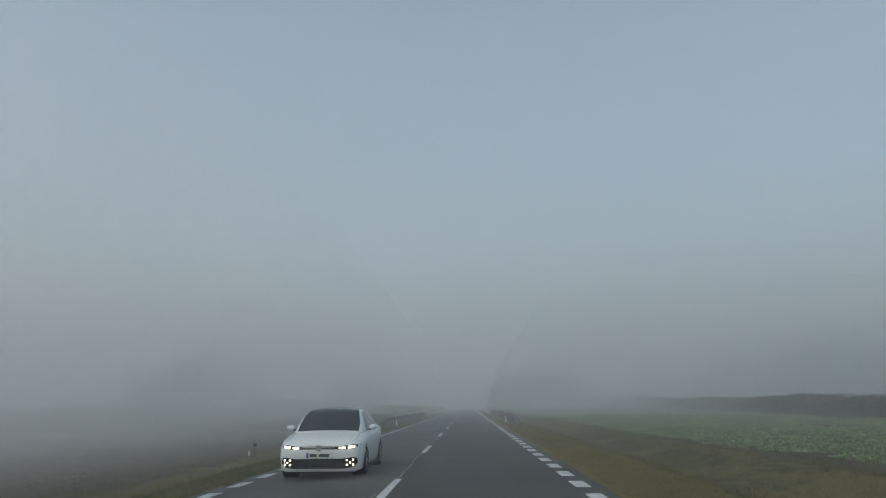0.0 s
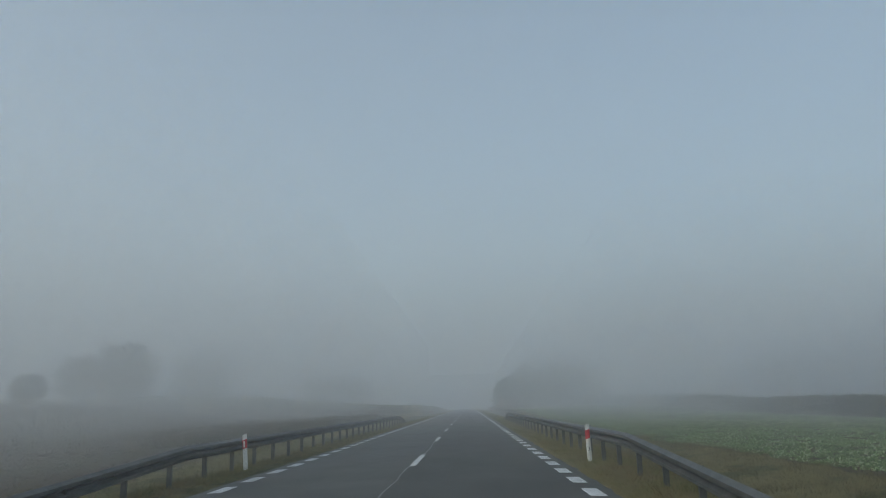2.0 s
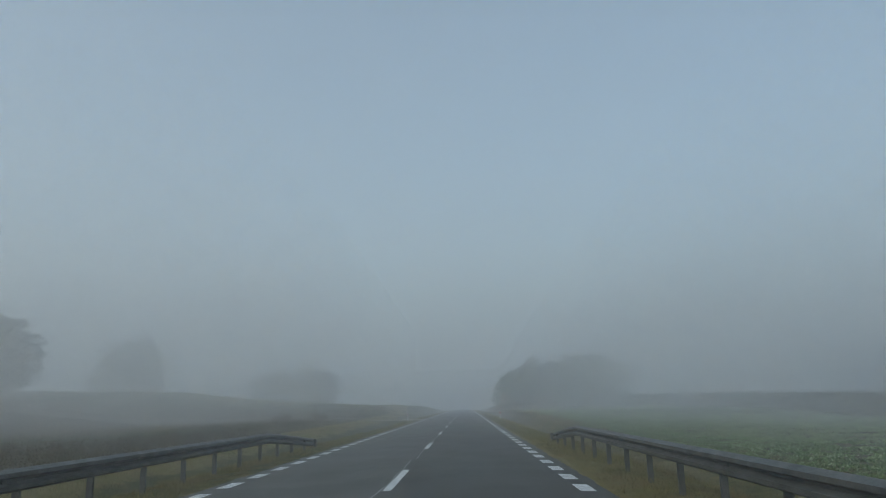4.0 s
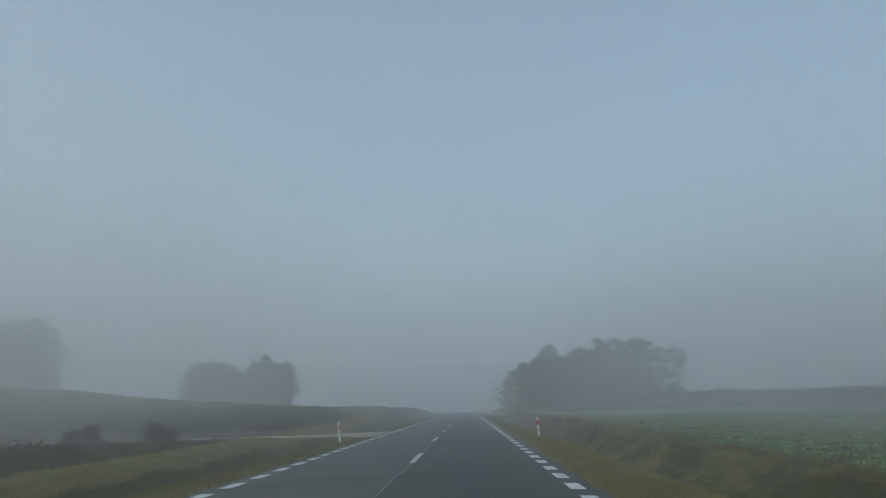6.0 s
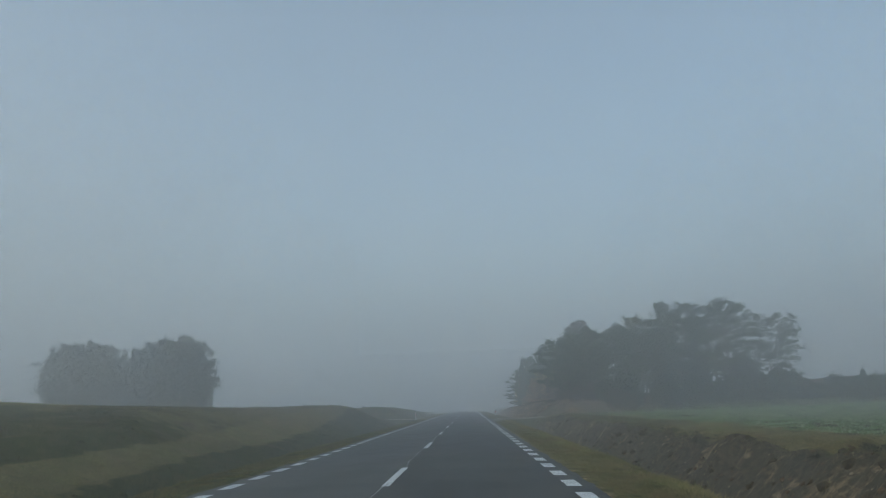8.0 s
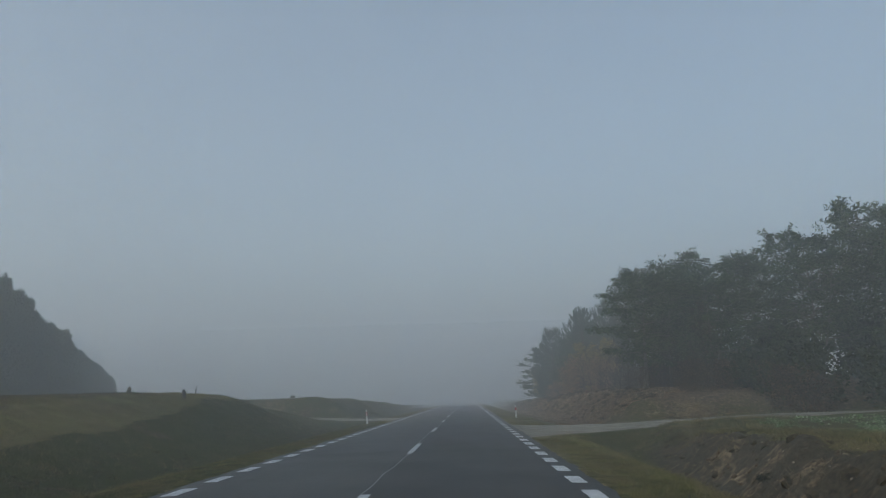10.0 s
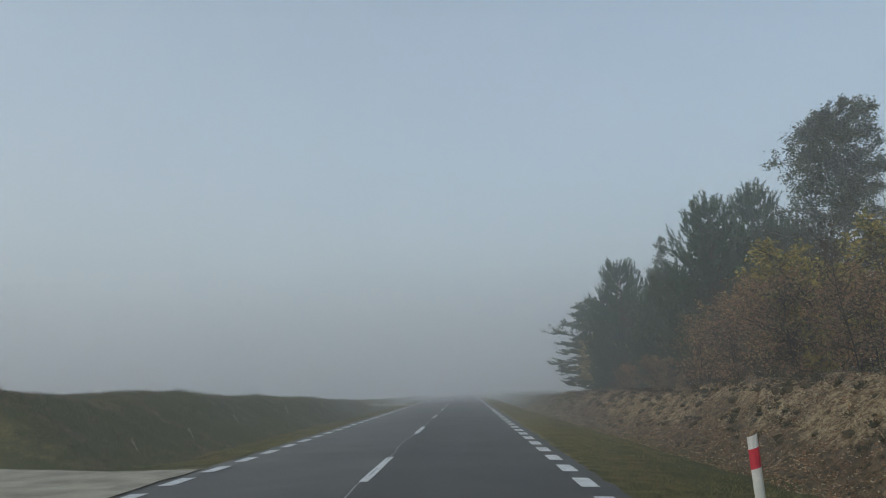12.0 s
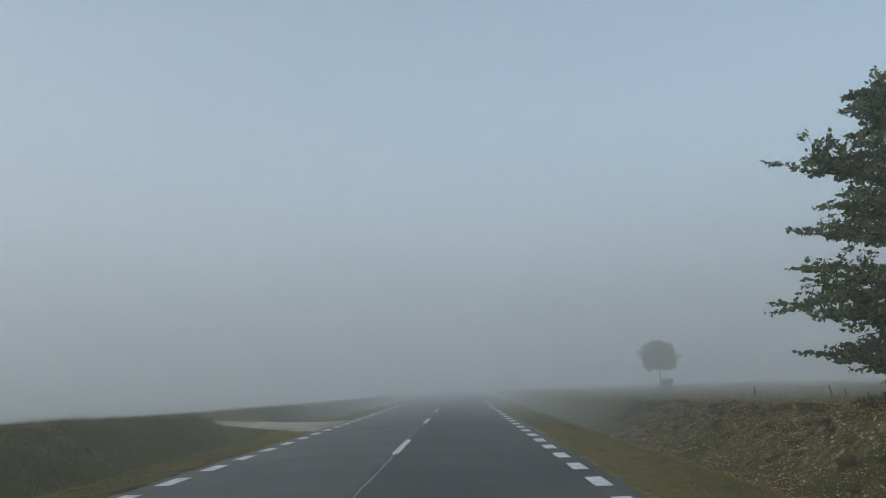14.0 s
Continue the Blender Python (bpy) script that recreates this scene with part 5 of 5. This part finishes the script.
def build_stalk_heap():
    """A low heap of cut, yellowed stalks at the foot of the grove beside the track."""
    rng = np.random.default_rng(28)
    n = 2600
    x, y = 12.7 + rng.normal(0, 0.62, n), 244.6 + rng.normal(0, 0.35, n)
    rise = 0.32 * np.exp(-((x - 12.7) / 0.8) ** 2 - ((y - 244.6) / 0.5) ** 2) * rng.uniform(0, 1, n)
    at = np.stack([x, y, height(x, y) + rise], 1)
    along = rng.normal(0, 1, (n, 3)) * np.array([1, 1, 0.3])
    me = leaf_mesh("stalk_heap", at, along, rng.uniform(0.12, 0.38, n), 0.028, rng)
    tagged(link_mesh("stalk_heap", me, HEAP_STALK), "low heap of yellowed cut stalks beside the track", "stalks", kind="stuff")


build_grass()
build_stalk_heap()
build_crop()
build_tall_weeds()
build_maize()
build_litter()
build_clods()

# ---- stakes and dry stalks ----


def stake(x, y, tall, lean, thick=0.032, label="weathered wooden fence stake in the grass", group="fence stakes"):
    bm = bmesh.new()
    rod(bm, (0, 0, -0.3), (0, 0, tall * 0.55), thick, thick * 0.92, 8)
    rod(bm, (0, 0, tall * 0.55), (lean * 0.02, 0, tall), thick * 0.92, thick * 0.7, 8)
    ob = part("fence_stake", bm, WOOD)
    ob.matrix_basis = pose(x, y, ground_z(x, y), 0, lean, 20 * lean)
    tagged(ob, label, "stake", group)


for x, y, tall, lean in ((12.87, 324.5, 0.68, 1), (14.6, 322.0, 0.62, -2), (15.3, 322.4, 0.5, 3), (13.4, 331.0, 0.5, 2), (-31.4, 277.0, 1.0, 2), (-14.98, 251.75, 0.62, -4),
                         (-28.8, 272.2, 0.8, 3), (-23.0, 300.0, 0.8, -2)):
    stake(x, y, tall, lean)


stake(-16.9, 247.0, 0.42, 4, 0.13, "short thick weathered stump of a post on the crest", "fence stakes")
stake(-12.15, 242.7, 0.42, -2, 0.10, "short thick weathered stump of a post on the crest", "fence stakes")


def dry_stalk(x, y, tall, lean, turn):
    bm = bmesh.new()
    rod(bm, (0, 0, -0.05), (0, 0, tall), 0.012, 0.006, 5)
    for k in range(6):
        z = tall * (0.55 + 0.07 * k)
        rod(bm, (0, 0, z), (0.05 * math.cos(k * 2.4), 0.05 * math.sin(k * 2.4), z + 0.07), 0.005, 0.007, 5)
    ob = part("dry_stalk", bm, surface_dry)
    ob.matrix_basis = pose(x, y, ground_z(x, y), 0, lean, turn)
    tagged(ob, "pale leaning dry weed stalk on the slope", "stalk", "dry stalks")


surface_dry = surface("dry_stalk", (0.22, 0.19, 0.14), (0.42, 0.38, 0.30), 9, 0.9)
for k, (x, y) in enumerate(((-7.6, 276.0), (-7.8, 281.5), (-7.9, 290.5), (-7.6, 271.8), (-7.8, 299.5))):
    dry_stalk(x, y, 0.36 + 0.06 * (k % 3), -28 - 5 * (k % 2), 14 + 12 * k)


def valve_marker():
    """A short post with a dark round head beside the field, and a white peg."""
    m = thing("valve_marker", -10.4, 40.65, ground_z(-10.4, 40.65))
    bm = bmesh.new()
    rod(bm, (0, 0, -0.3), (0, 0, 0.52), 0.035, 0.03, 10)
    part("pole", bm, ZINC, m)
    bm = bmesh.new()
    bmesh.ops.create_uvsphere(bm, u_segments=14, v_segments=8, radius=0.13, matrix=Matrix.Translation((0, 0, 0.62)) @ Matrix.Diagonal((1, 0.8, 0.75, 1)))
    part("head", bm, BLACK, m, "dark rounded cap", True)
    bm = bmesh.new()
    box(bm, -0.1, 0.1, -0.03, 0.03, 0.18, 0.3, 0.01)
    part("plate", bm, ZINC, m)
    tagged(m, "short grey valve marker post with a dark round head", "marker")
    bm = bmesh.new()
    box(bm, -0.05, 0.05, -0.02, 0.02, -0.2, 0.3, 0.01)
    p = part("marker_peg", bm, POST_WHITE)
    p.matrix_basis = pose(-10.85, 41.1, ground_z(-10.85, 41.1))
    tagged(p, "small white marker peg beside the ditch", "marker")
    stake(-9.7, 44.0, 0.5, 3, 0.02, "thin grey stake in the ditch grass", "ditch stakes")


valve_marker()

# ---- the car in the far lane ----
CAR_WHITE = surface("white_car_paint", (0.72, 0.73, 0.73), (0.80, 0.81, 0.81), 2, 0.22, 0, 0.0, 200, 0.6)
CAR_BLACK = surface("gloss_black", (0.006, 0.006, 0.007), (0.012, 0.012, 0.013), 4, 0.15, 0, 0.0)
TYRE = surface("tyre_rubber", (0.010, 0.010, 0.010), (0.025, 0.025, 0.025), 30, 0.85, 0, 0.2)
ALLOY = surface("alloy", (0.28, 0.28, 0.29), (0.45, 0.45, 0.46), 8, 0.3, 0.9, 0.0)
CHROME = surface("chrome", (0.55, 0.55, 0.56), (0.7, 0.7, 0.71), 4, 0.15, 1.0, 0.0)
TEXT_GREY = surface("plate_print", (0.02, 0.02, 0.02), (0.04, 0.04, 0.04), 9, 0.6)
PLATE_BLUE = surface("plate_blue", (0.01, 0.03, 0.25), (0.015, 0.04, 0.3), 9, 0.5)
RED_LENS = surface("red_lens", (0.25, 0.005, 0.005), (0.35, 0.01, 0.01), 9, 0.15)


def tinted_glass():
    m, n, l, b = nodes_of("tinted_glass")
    b.inputs["Base Color"].default_value = (0.012, 0.016, 0.018, 1)
    b.inputs["Roughness"].default_value = 0.04
    b.inputs["Specular IOR Level"].default_value = 0.6
    return m


def lamp_glow():
    m, n, l, b = nodes_of("lit_headlamp")
    b.inputs["Base Color"].default_value = (0.8, 0.8, 0.75, 1)
    b.inputs["Emission Color"].default_value = (1.0, 0.97, 0.85, 1)
    b.inputs["Emission Strength"].default_value = 2.2
    return m


GLASS, LAMP = tinted_glass(), lamp_glow()

# Half sections along the car, from the nose (0) back: y, half width at the sill, at the shoulder, sill z, shoulder z, deck z.
HULL = ((0.00, 0.60, 0.63, 0.20, 0.575, 0.675), (0.05, 0.74, 0.77, 0.155, 0.645, 0.73), (0.16, 0.83, 0.845, 0.15, 0.705, 0.78), (0.45, 0.875, 0.885, 0.15, 0.78, 0.85),
        (0.90, 0.88, 0.89, 0.16, 0.845, 0.92), (1.20, 0.88, 0.89, 0.18, 0.88, 0.965), (1.60, 0.88, 0.89, 0.19, 0.91, 1.0), (2.40, 0.88, 0.89, 0.19, 0.92, 1.0),
        (3.20, 0.88, 0.89, 0.19, 0.95, 1.02), (3.80, 0.87, 0.88, 0.21, 0.98, 1.05), (4.10, 0.82, 0.84, 0.28, 0.96, 1.06), (4.24, 0.74, 0.76, 0.36, 0.86, 0.98))
# Cabin: y, half width at the belt, half width at the roof, belt z, roof z.
CABIN = ((1.00, 0.76, 0.72, 0.925, 0.935), (1.30, 0.80, 0.71, 0.96, 1.125), (1.62, 0.81, 0.645, 0.975, 1.33), (1.86, 0.82, 0.60, 0.98, 1.415), (2.30, 0.81, 0.575, 0.985, 1.455),
         (2.90, 0.81, 0.57, 1.0, 1.45), (3.45, 0.80, 0.55, 1.02, 1.405), (3.80, 0.77, 0.53, 1.03, 1.335), (4.02, 0.73, 0.56, 1.04, 1.16), (4.12, 0.70, 0.62, 1.05, 1.07))


def loft(rows, closed_ends=True):
    """A shell through rings of equal count."""
    bm = bmesh.new()
    rings = [[bm.verts.new(p) for p in ring] for ring in rows]
    k = len(rings[0])
    for a, b in zip(rings, rings[1:]):
        for i in range(k):
            j = (i + 1) % k
            bm.faces.new((a[i], a[j], b[j], b[i]))
    if closed_ends:
        bm.faces.new(rings[0][::-1])
        bm.faces.new(rings[-1])
    bmesh.ops.recalc_face_normals(bm, faces=bm.faces)
    return bm


def hull_ring(y, ws, wb, zs, zb, zd):
    half = [(0.0, zs), (ws - 0.10, zs), (ws - 0.015, zs + 0.05), (ws, zs + 0.18), (wb + 0.012, (zs + zb) / 2 + 0.05), (wb, zb - 0.05), (wb - 0.045, zb + 0.02), (wb - 0.20, zd - 0.02), (wb * 0.45, zd), (0.0, zd + 0.012)]
    return [(x, y, z) for x, z in half] + [(-x, y, z) for x, z in half[-2:0:-1]]


def cabin_ring(y, wb, wr, zb, zr):
    h = zr - zb
    half = [(0.0, zb - 0.06), (wb, zb - 0.06), (wb, zb), (wb + (wr - wb) * 0.5, zb + h * 0.52), (wr + 0.02, zb + h * 0.88), (wr - 0.06, zb + h * 0.975), (0.0, zr + 0.012)]
    return [(x, y, z) for x, z in half] + [(-x, y, z) for x, z in half[-2:0:-1]]


def side_strip(rows, s, lift):
    """A panel laid on the cabin's side: rows of (y, lower share, upper share)."""
    ys = np.array([c[0] for c in CABIN])

    def at(y, h):
        wb, wr, zb, zr = (np.interp(y, ys, [c[i] for c in CABIN]) for i in range(1, 5))
        w = np.interp(h, (0, 0.52, 0.88), (wb, wb + (wr - wb) * 0.5, wr + 0.02))
        return Vector((s * (w + lift), y, zb + (zr - zb) * h))

    bm = bmesh.new()
    low = [bm.verts.new(at(y, a)) for y, a, b in rows]
    mid = [bm.verts.new(at(y, (a + b) / 2)) for y, a, b in rows]
    high = [bm.verts.new(at(y, b)) for y, a, b in rows]
    for i in range(len(rows) - 1):
        bm.faces.new((low[i], low[i + 1], mid[i + 1], mid[i]))
        bm.faces.new((mid[i], mid[i + 1], high[i + 1], high[i]))
    return bm


def slab(points, thick):
    """A plate with a polygon outline in x-z, standing across the car."""
    bm = bmesh.new()
    a = [bm.verts.new(p) for p in points]
    b = [bm.verts.new((p[0], p[1] + thick, p[2])) for p in points]
    bm.faces.new(a)
    bm.faces.new(b[::-1])
    for i in range(len(a)):
        j = (i + 1) % len(a)
        bm.faces.new((a[i], b[i], b[j], a[j]))
    bmesh.ops.recalc_face_normals(bm, faces=bm.faces)
    return bm


def nose_y(x, z):
    """How far back the car's front surface lies at that width and height."""
    ys = [r[0] for r in HULL]
    for y in np.arange(0.0, 0.9, 0.004):
        ring = hull_ring(y, *(np.interp(y, ys, [r[i] for r in HULL]) for i in range(1, 6)))[:10]
        zz, ww = [p[2] for p in ring[2:]], [p[0] for p in ring[2:]]
        if zz[0] - 0.05 <= z <= zz[-1] and abs(x) <= np.interp(z, zz, ww):
            return float(y)
    return 0.9


FACE_DROP = 0.026


def nose_panel(rows, lift, thick=0.03):
    """A plate that hugs the car's front: rows of (x, lower z, upper z)."""
    bm = bmesh.new()
    front, back = [], []
    for x, z0, z1 in rows:
        z0, z1 = z0 - FACE_DROP, z1 - FACE_DROP
        col = [(x, nose_y(x, z) - lift, z) for z in (z0, (2 * z0 + z1) / 3, (z0 + 2 * z1) / 3, z1)]
        front.append([bm.verts.new(p) for p in col])
        back.append([bm.verts.new((p[0], p[1] + thick, p[2])) for p in col])
    for i in range(len(rows) - 1):
        for k in range(3):
            bm.faces.new((front[i][k], front[i + 1][k], front[i + 1][k + 1], front[i][k + 1]))
            bm.faces.new((back[i][k], back[i][k + 1], back[i + 1][k + 1], back[i + 1][k]))
        bm.faces.new((front[i][0], back[i][0], back[i + 1][0], front[i + 1][0]))
        bm.faces.new((front[i][3], front[i + 1][3], back[i + 1][3], back[i][3]))
    for i in (0, len(rows) - 1):
        bm.faces.new([front[i][k] for k in range(4)] + [back[i][k] for k in (3, 2, 1, 0)])
    bmesh.ops.recalc_face_normals(bm, faces=bm.faces)
    return bm


def build_wheel(car, x, y, s):
    wheel = new("wheel")
    wheel.parent = car
    wheel.location = (x, y, 0.325)
    bm = bmesh.new()
    prof = ((0.20, -0.10), (0.29, -0.105), (0.318, -0.085), (0.325, 0.0), (0.318, 0.085), (0.29, 0.105), (0.20, 0.10))
    rings = []
    for k in range(28):
        a = 2 * math.pi * k / 28
        rings.append([bm.verts.new((w, r * math.cos(a), r * math.sin(a))) for r, w in prof])
    for k in range(28):
        p, q = rings[k], rings[(k + 1) % 28]
        for i in range(len(prof) - 1):
            bm.faces.new((p[i], p[i + 1], q[i + 1], q[i]))
    part("tyre", bm, TYRE, wheel, smooth=True)
    bm = bmesh.new()
    rod(bm, (s * 0.02, 0, 0), (s * 0.05, 0, 0), 0.205, 0.205, 28)
    part("brake_disc", bm, CAR_BLACK, wheel)
    bm = bmesh.new()
    rod(bm, (s * 0.06, 0, 0), (s * 0.10, 0, 0), 0.05, 0.04, 14)
    for k in range(5):
        a = 2 * math.pi * k / 5
        for w in (-0.12, 0.12):
            rod(bm, (s * 0.085, 0.03 * math.cos(a), 0.03 * math.sin(a)), (s * 0.088, 0.205 * math.cos(a + w), 0.205 * math.sin(a + w)), 0.018, 0.014, 6)
    part("rim", bm, ALLOY, wheel, "five-spoke alloy rim")


def build_car():
    car = thing("hatchback_car")
    part("body", loft([hull_ring(*r) for r in HULL]), CAR_WHITE, car, "white painted body", True)
    part("cabin", loft([cabin_ring(*r) for r in CABIN]), CAR_WHITE, car, "white cabin frame and pillars", True)
    # windscreen and rear window lie just proud of the cabin shell
    def across(rows, lift, inset):
        bm = bmesh.new()
        out = []
        for y in rows:
            ys = [c[0] for c in CABIN]
            wr, zr, zb = (np.interp(y, ys, [c[i] for c in CABIN]) for i in (2, 4, 3))
            h = zr - zb
            out.append([bm.verts.new((sx * (wr - inset) * k, y, zb + h * (0.985 if k == 1 else 1) + (0.012 if k < 1 else -0.006) + lift)) for sx, k in ((-1, 1), (-1, 0.5), (1, 0.5), (1, 1))])
        for a, b in zip(out, out[1:]):
            for i in range(3):
                bm.faces.new((a[i], a[i + 1], b[i + 1], b[i]))
        bmesh.ops.recalc_face_normals(bm, faces=bm.faces)
        return bm
    part("windscreen", across((1.03, 1.3, 1.46, 1.62, 1.76, 1.84), 0.012, 0.03), GLASS, car, "dark reflecting windscreen", True)
    part("roof_panel", across((1.90, 2.3, 2.9, 3.4, 3.7), 0.010, 0.05), CAR_BLACK, car, "gloss black roof", True)
    part("rear_window", across((3.86, 3.95, 4.02, 4.07), 0.014, 0.09), GLASS, car, "dark rear window", True)
    for s in (-1, 1):
        part("front_side_window", side_strip(((1.42, 0.1, 0.12), (1.66, 0.1, 0.62), (1.9, 0.1, 0.84), (2.42, 0.1, 0.88)), s, 0.006), GLASS, car, "dark side window")
        part("rear_side_window", side_strip(((2.50, 0.1, 0.88), (3.0, 0.1, 0.88), (3.35, 0.12, 0.84), (3.56, 0.3, 0.74)), s, 0.006), GLASS, car, "dark side window")
        bm = bmesh.new()
        bmesh.ops.create_uvsphere(bm, u_segments=16, v_segments=10, radius=1, matrix=Matrix.Translation((s * 0.955, 1.50, 1.03)) @ Matrix.Diagonal((0.10, 0.06, 0.062, 1)))
        mirror = part("door_mirror", bm, CAR_WHITE, car, "white door mirror housing", True)
        bm = bmesh.new()
        box(bm, min(s * 0.80, s * 0.90), max(s * 0.80, s * 0.90), 1.47, 1.53, 0.965, 0.995, 0.008)
        part("mirror_arm", bm, CAR_BLACK, mirror)
        # headlamp with its lit elements
        lamp = part("headlamp", nose_panel([(s * x, z0, z1) for x, z0, z1 in ((0.34, 0.645, 0.69), (0.46, 0.640, 0.705), (0.58, 0.645, 0.72), (0.70, 0.655, 0.735), (0.80, 0.685, 0.745), (0.84, 0.715, 0.75))][::s], 0.008), GLASS, car, "slim headlamp unit")
        part("lit_element", nose_panel([(s * x, z0, z1) for x, z0, z1 in ((0.42, 0.652, 0.688), (0.47, 0.647, 0.694), (0.52, 0.650, 0.694), (0.56, 0.658, 0.692))][::s], 0.016), LAMP, lamp, "lit white headlight")
        part("lit_element", nose_panel([(s * x, z0, z1) for x, z0, z1 in ((0.61, 0.660, 0.704), (0.66, 0.660, 0.710), (0.71, 0.670, 0.714), (0.745, 0.684, 0.718))][::s], 0.016), LAMP, lamp, "lit white headlight")
        # lower corner intake with its fog lamps
        part("corner_intake", nose_panel([(s * x, z0, z1) for x, z0, z1 in ((0.52, 0.265, 0.455), (0.60, 0.265, 0.465), (0.68, 0.275, 0.475), (0.76, 0.31, 0.475), (0.805, 0.36, 0.45))][::s], 0.012), CAR_BLACK, car, "black lower corner intake")
        for k, (dx, dz) in enumerate(((0.60, 0.425), (0.72, 0.428), (0.66, 0.378), (0.60, 0.330), (0.72, 0.332))):
            bm = bmesh.new()
            dz -= FACE_DROP
            y = nose_y(dx, dz)
            rod(bm, (s * dx, y - 0.03, dz), (s * dx, y + 0.02, dz), 0.021, 0.021, 10)
            part("fog_lamp", bm, LAMP, car, "small lit fog lamp")
        part("bumper_blade", nose_panel([(s * x, z0, z1) for x, z0, z1 in ((0.44, 0.455, 0.468), (0.58, 0.472, 0.487), (0.70, 0.482, 0.498), (0.785, 0.478, 0.496), (0.82, 0.44, 0.47))][::s], 0.018), CAR_WHITE, car)
        bm = bmesh.new()
        box(bm, s * 0.91 - 0.008, s * 0.91 + 0.008, 2.1, 2.28, 0.80, 0.83, 0.006)
        part("door_handle", bm, CAR_WHITE, car)
        bm = bmesh.new()
        box(bm, s * 0.885 - 0.012, s * 0.885 + 0.012, 1.0, 3.1, 0.16, 0.24, 0.01)
        part("sill_trim", bm, CAR_BLACK, car)
        bm = slab([(s * 0.50, 4.20, 0.80), (s * 0.76, 4.16, 0.80), (s * 0.77, 4.13, 0.92), (s * 0.50, 4.17, 0.93)][::s], 0.05)
        part("tail_lamp", bm, RED_LENS, car)
        for y in (0.86, 3.49):
            bm = bmesh.new()
            for k in range(13):
                a = math.pi * k / 12
                for r in (0.335, 0.375):
                    bm.verts.new((s * 0.896, y + r * math.cos(a), 0.325 + r * math.sin(a)))
            bm.verts.ensure_lookup_table()
            for k in range(12):
                bm.faces.new([bm.verts[2 * k + i] for i in (0, 1, 3, 2)])
            bmesh.ops.solidify(bm, geom=list(bm.faces), thickness=0.02)
            part("wheel_arch", bm, CAR_BLACK, car)
            bm = bmesh.new()
            rod(bm, (s * 0.62, y, 0.325), (s * 0.897, y, 0.325), 0.345, 0.345, 24)
            part("wheel_well", bm, CAR_BLACK, car)
            build_wheel(car, s * 0.80, y, s)
    part("lower_grille", nose_panel([(x, 0.255, 0.45) for x in np.linspace(-0.55, 0.55, 9)], 0.014), CAR_BLACK, car, "wide black lower grille")
    for k in range(4):
        part("grille_bar", nose_panel([(x, 0.275 + 0.04 * k, 0.283 + 0.04 * k) for x in np.linspace(-0.54, 0.54, 9)], 0.02), BLACK, car)
    part("upper_grille", nose_panel([(x, 0.645, 0.685) for x in np.linspace(-0.40, 0.40, 7)], 0.008), CAR_BLACK, car, "slim black upper grille")
    part("grille_strip", nose_panel([(x, 0.663, 0.670) for x in np.linspace(-0.40, 0.40, 7)], 0.016), CHROME, car, "thin bright grille strip")
    # shut lines of the bonnet, along both wings and across its front edge
    hy = [r[0] for r in HULL]
    for s in (-1, 1):
        line = Tubes(5)
        ys = np.linspace(0.20, 1.02, 8)
        line.add([(s * (np.interp(y, hy, [r[2] for r in HULL]) - 0.16), y, np.interp(y, hy, [r[5] for r in HULL]) - 0.022) for y in ys], [0.0035] * 8)
        link_mesh("bonnet_seam", line.mesh("bonnet_seam"), CAR_BLACK, car)
    part("bonnet_edge_seam", nose_panel([(x, 0.705 - 0.03 * abs(x), 0.711 - 0.03 * abs(x)) for x in np.linspace(-0.60, 0.60, 11)], 0.004), CAR_BLACK, car)
    bm = bmesh.new()
    rod(bm, (0, nose_y(0, 0.645) - 0.03, 0.64), (0, nose_y(0, 0.645) + 0.03, 0.64), 0.062, 0.066, 24)
    part("badge", bm, CHROME, car, "round plain badge")
    bm = bmesh.new()
    box(bm, -0.26, 0.26, -0.028, -0.012, 0.44, 0.555, 0.004)
    plate = part("number_plate", bm, POST_WHITE, car, "white number plate with plain bars")
    for k, (x0, x1) in enumerate(((-0.19, -0.04), (0.01, 0.22))):
        bm = bmesh.new()
        box(bm, x0, x1, -0.031, -0.0285, 0.468, 0.527)
        part("plate_bar", bm, TEXT_GREY, plate)
    bm = bmesh.new()
    box(bm, -0.257, -0.215, -0.031, -0.0285, 0.445, 0.55)
    part("plate_band", bm, PLATE_BLUE, plate)
    part("front_lip", nose_panel([(x, 0.165, 0.19) for x in np.linspace(-0.72, 0.72, 11)], 0.02, 0.06), CAR_BLACK, car)
    bm = bmesh.new()
    box(bm, -0.55, 0.55, 3.74, 4.0, 1.36, 1.385, 0.01)
    part("roof_spoiler", bm, CAR_WHITE, car)
    bm = bmesh.new()
    box(bm, -0.03, 0.03, 3.3, 3.5, 1.415, 1.47, 0.015)
    part("roof_aerial", bm, CAR_BLACK, car)
    car.matrix_basis = pose(-1.76, 15.60, road_z(-1.76) - 0.004, 0, road_z(1) * 57.3 * -1, 0.4)
    tagged(car, "white compact hatchback car with lit headlamps on the road", "car")


build_car()
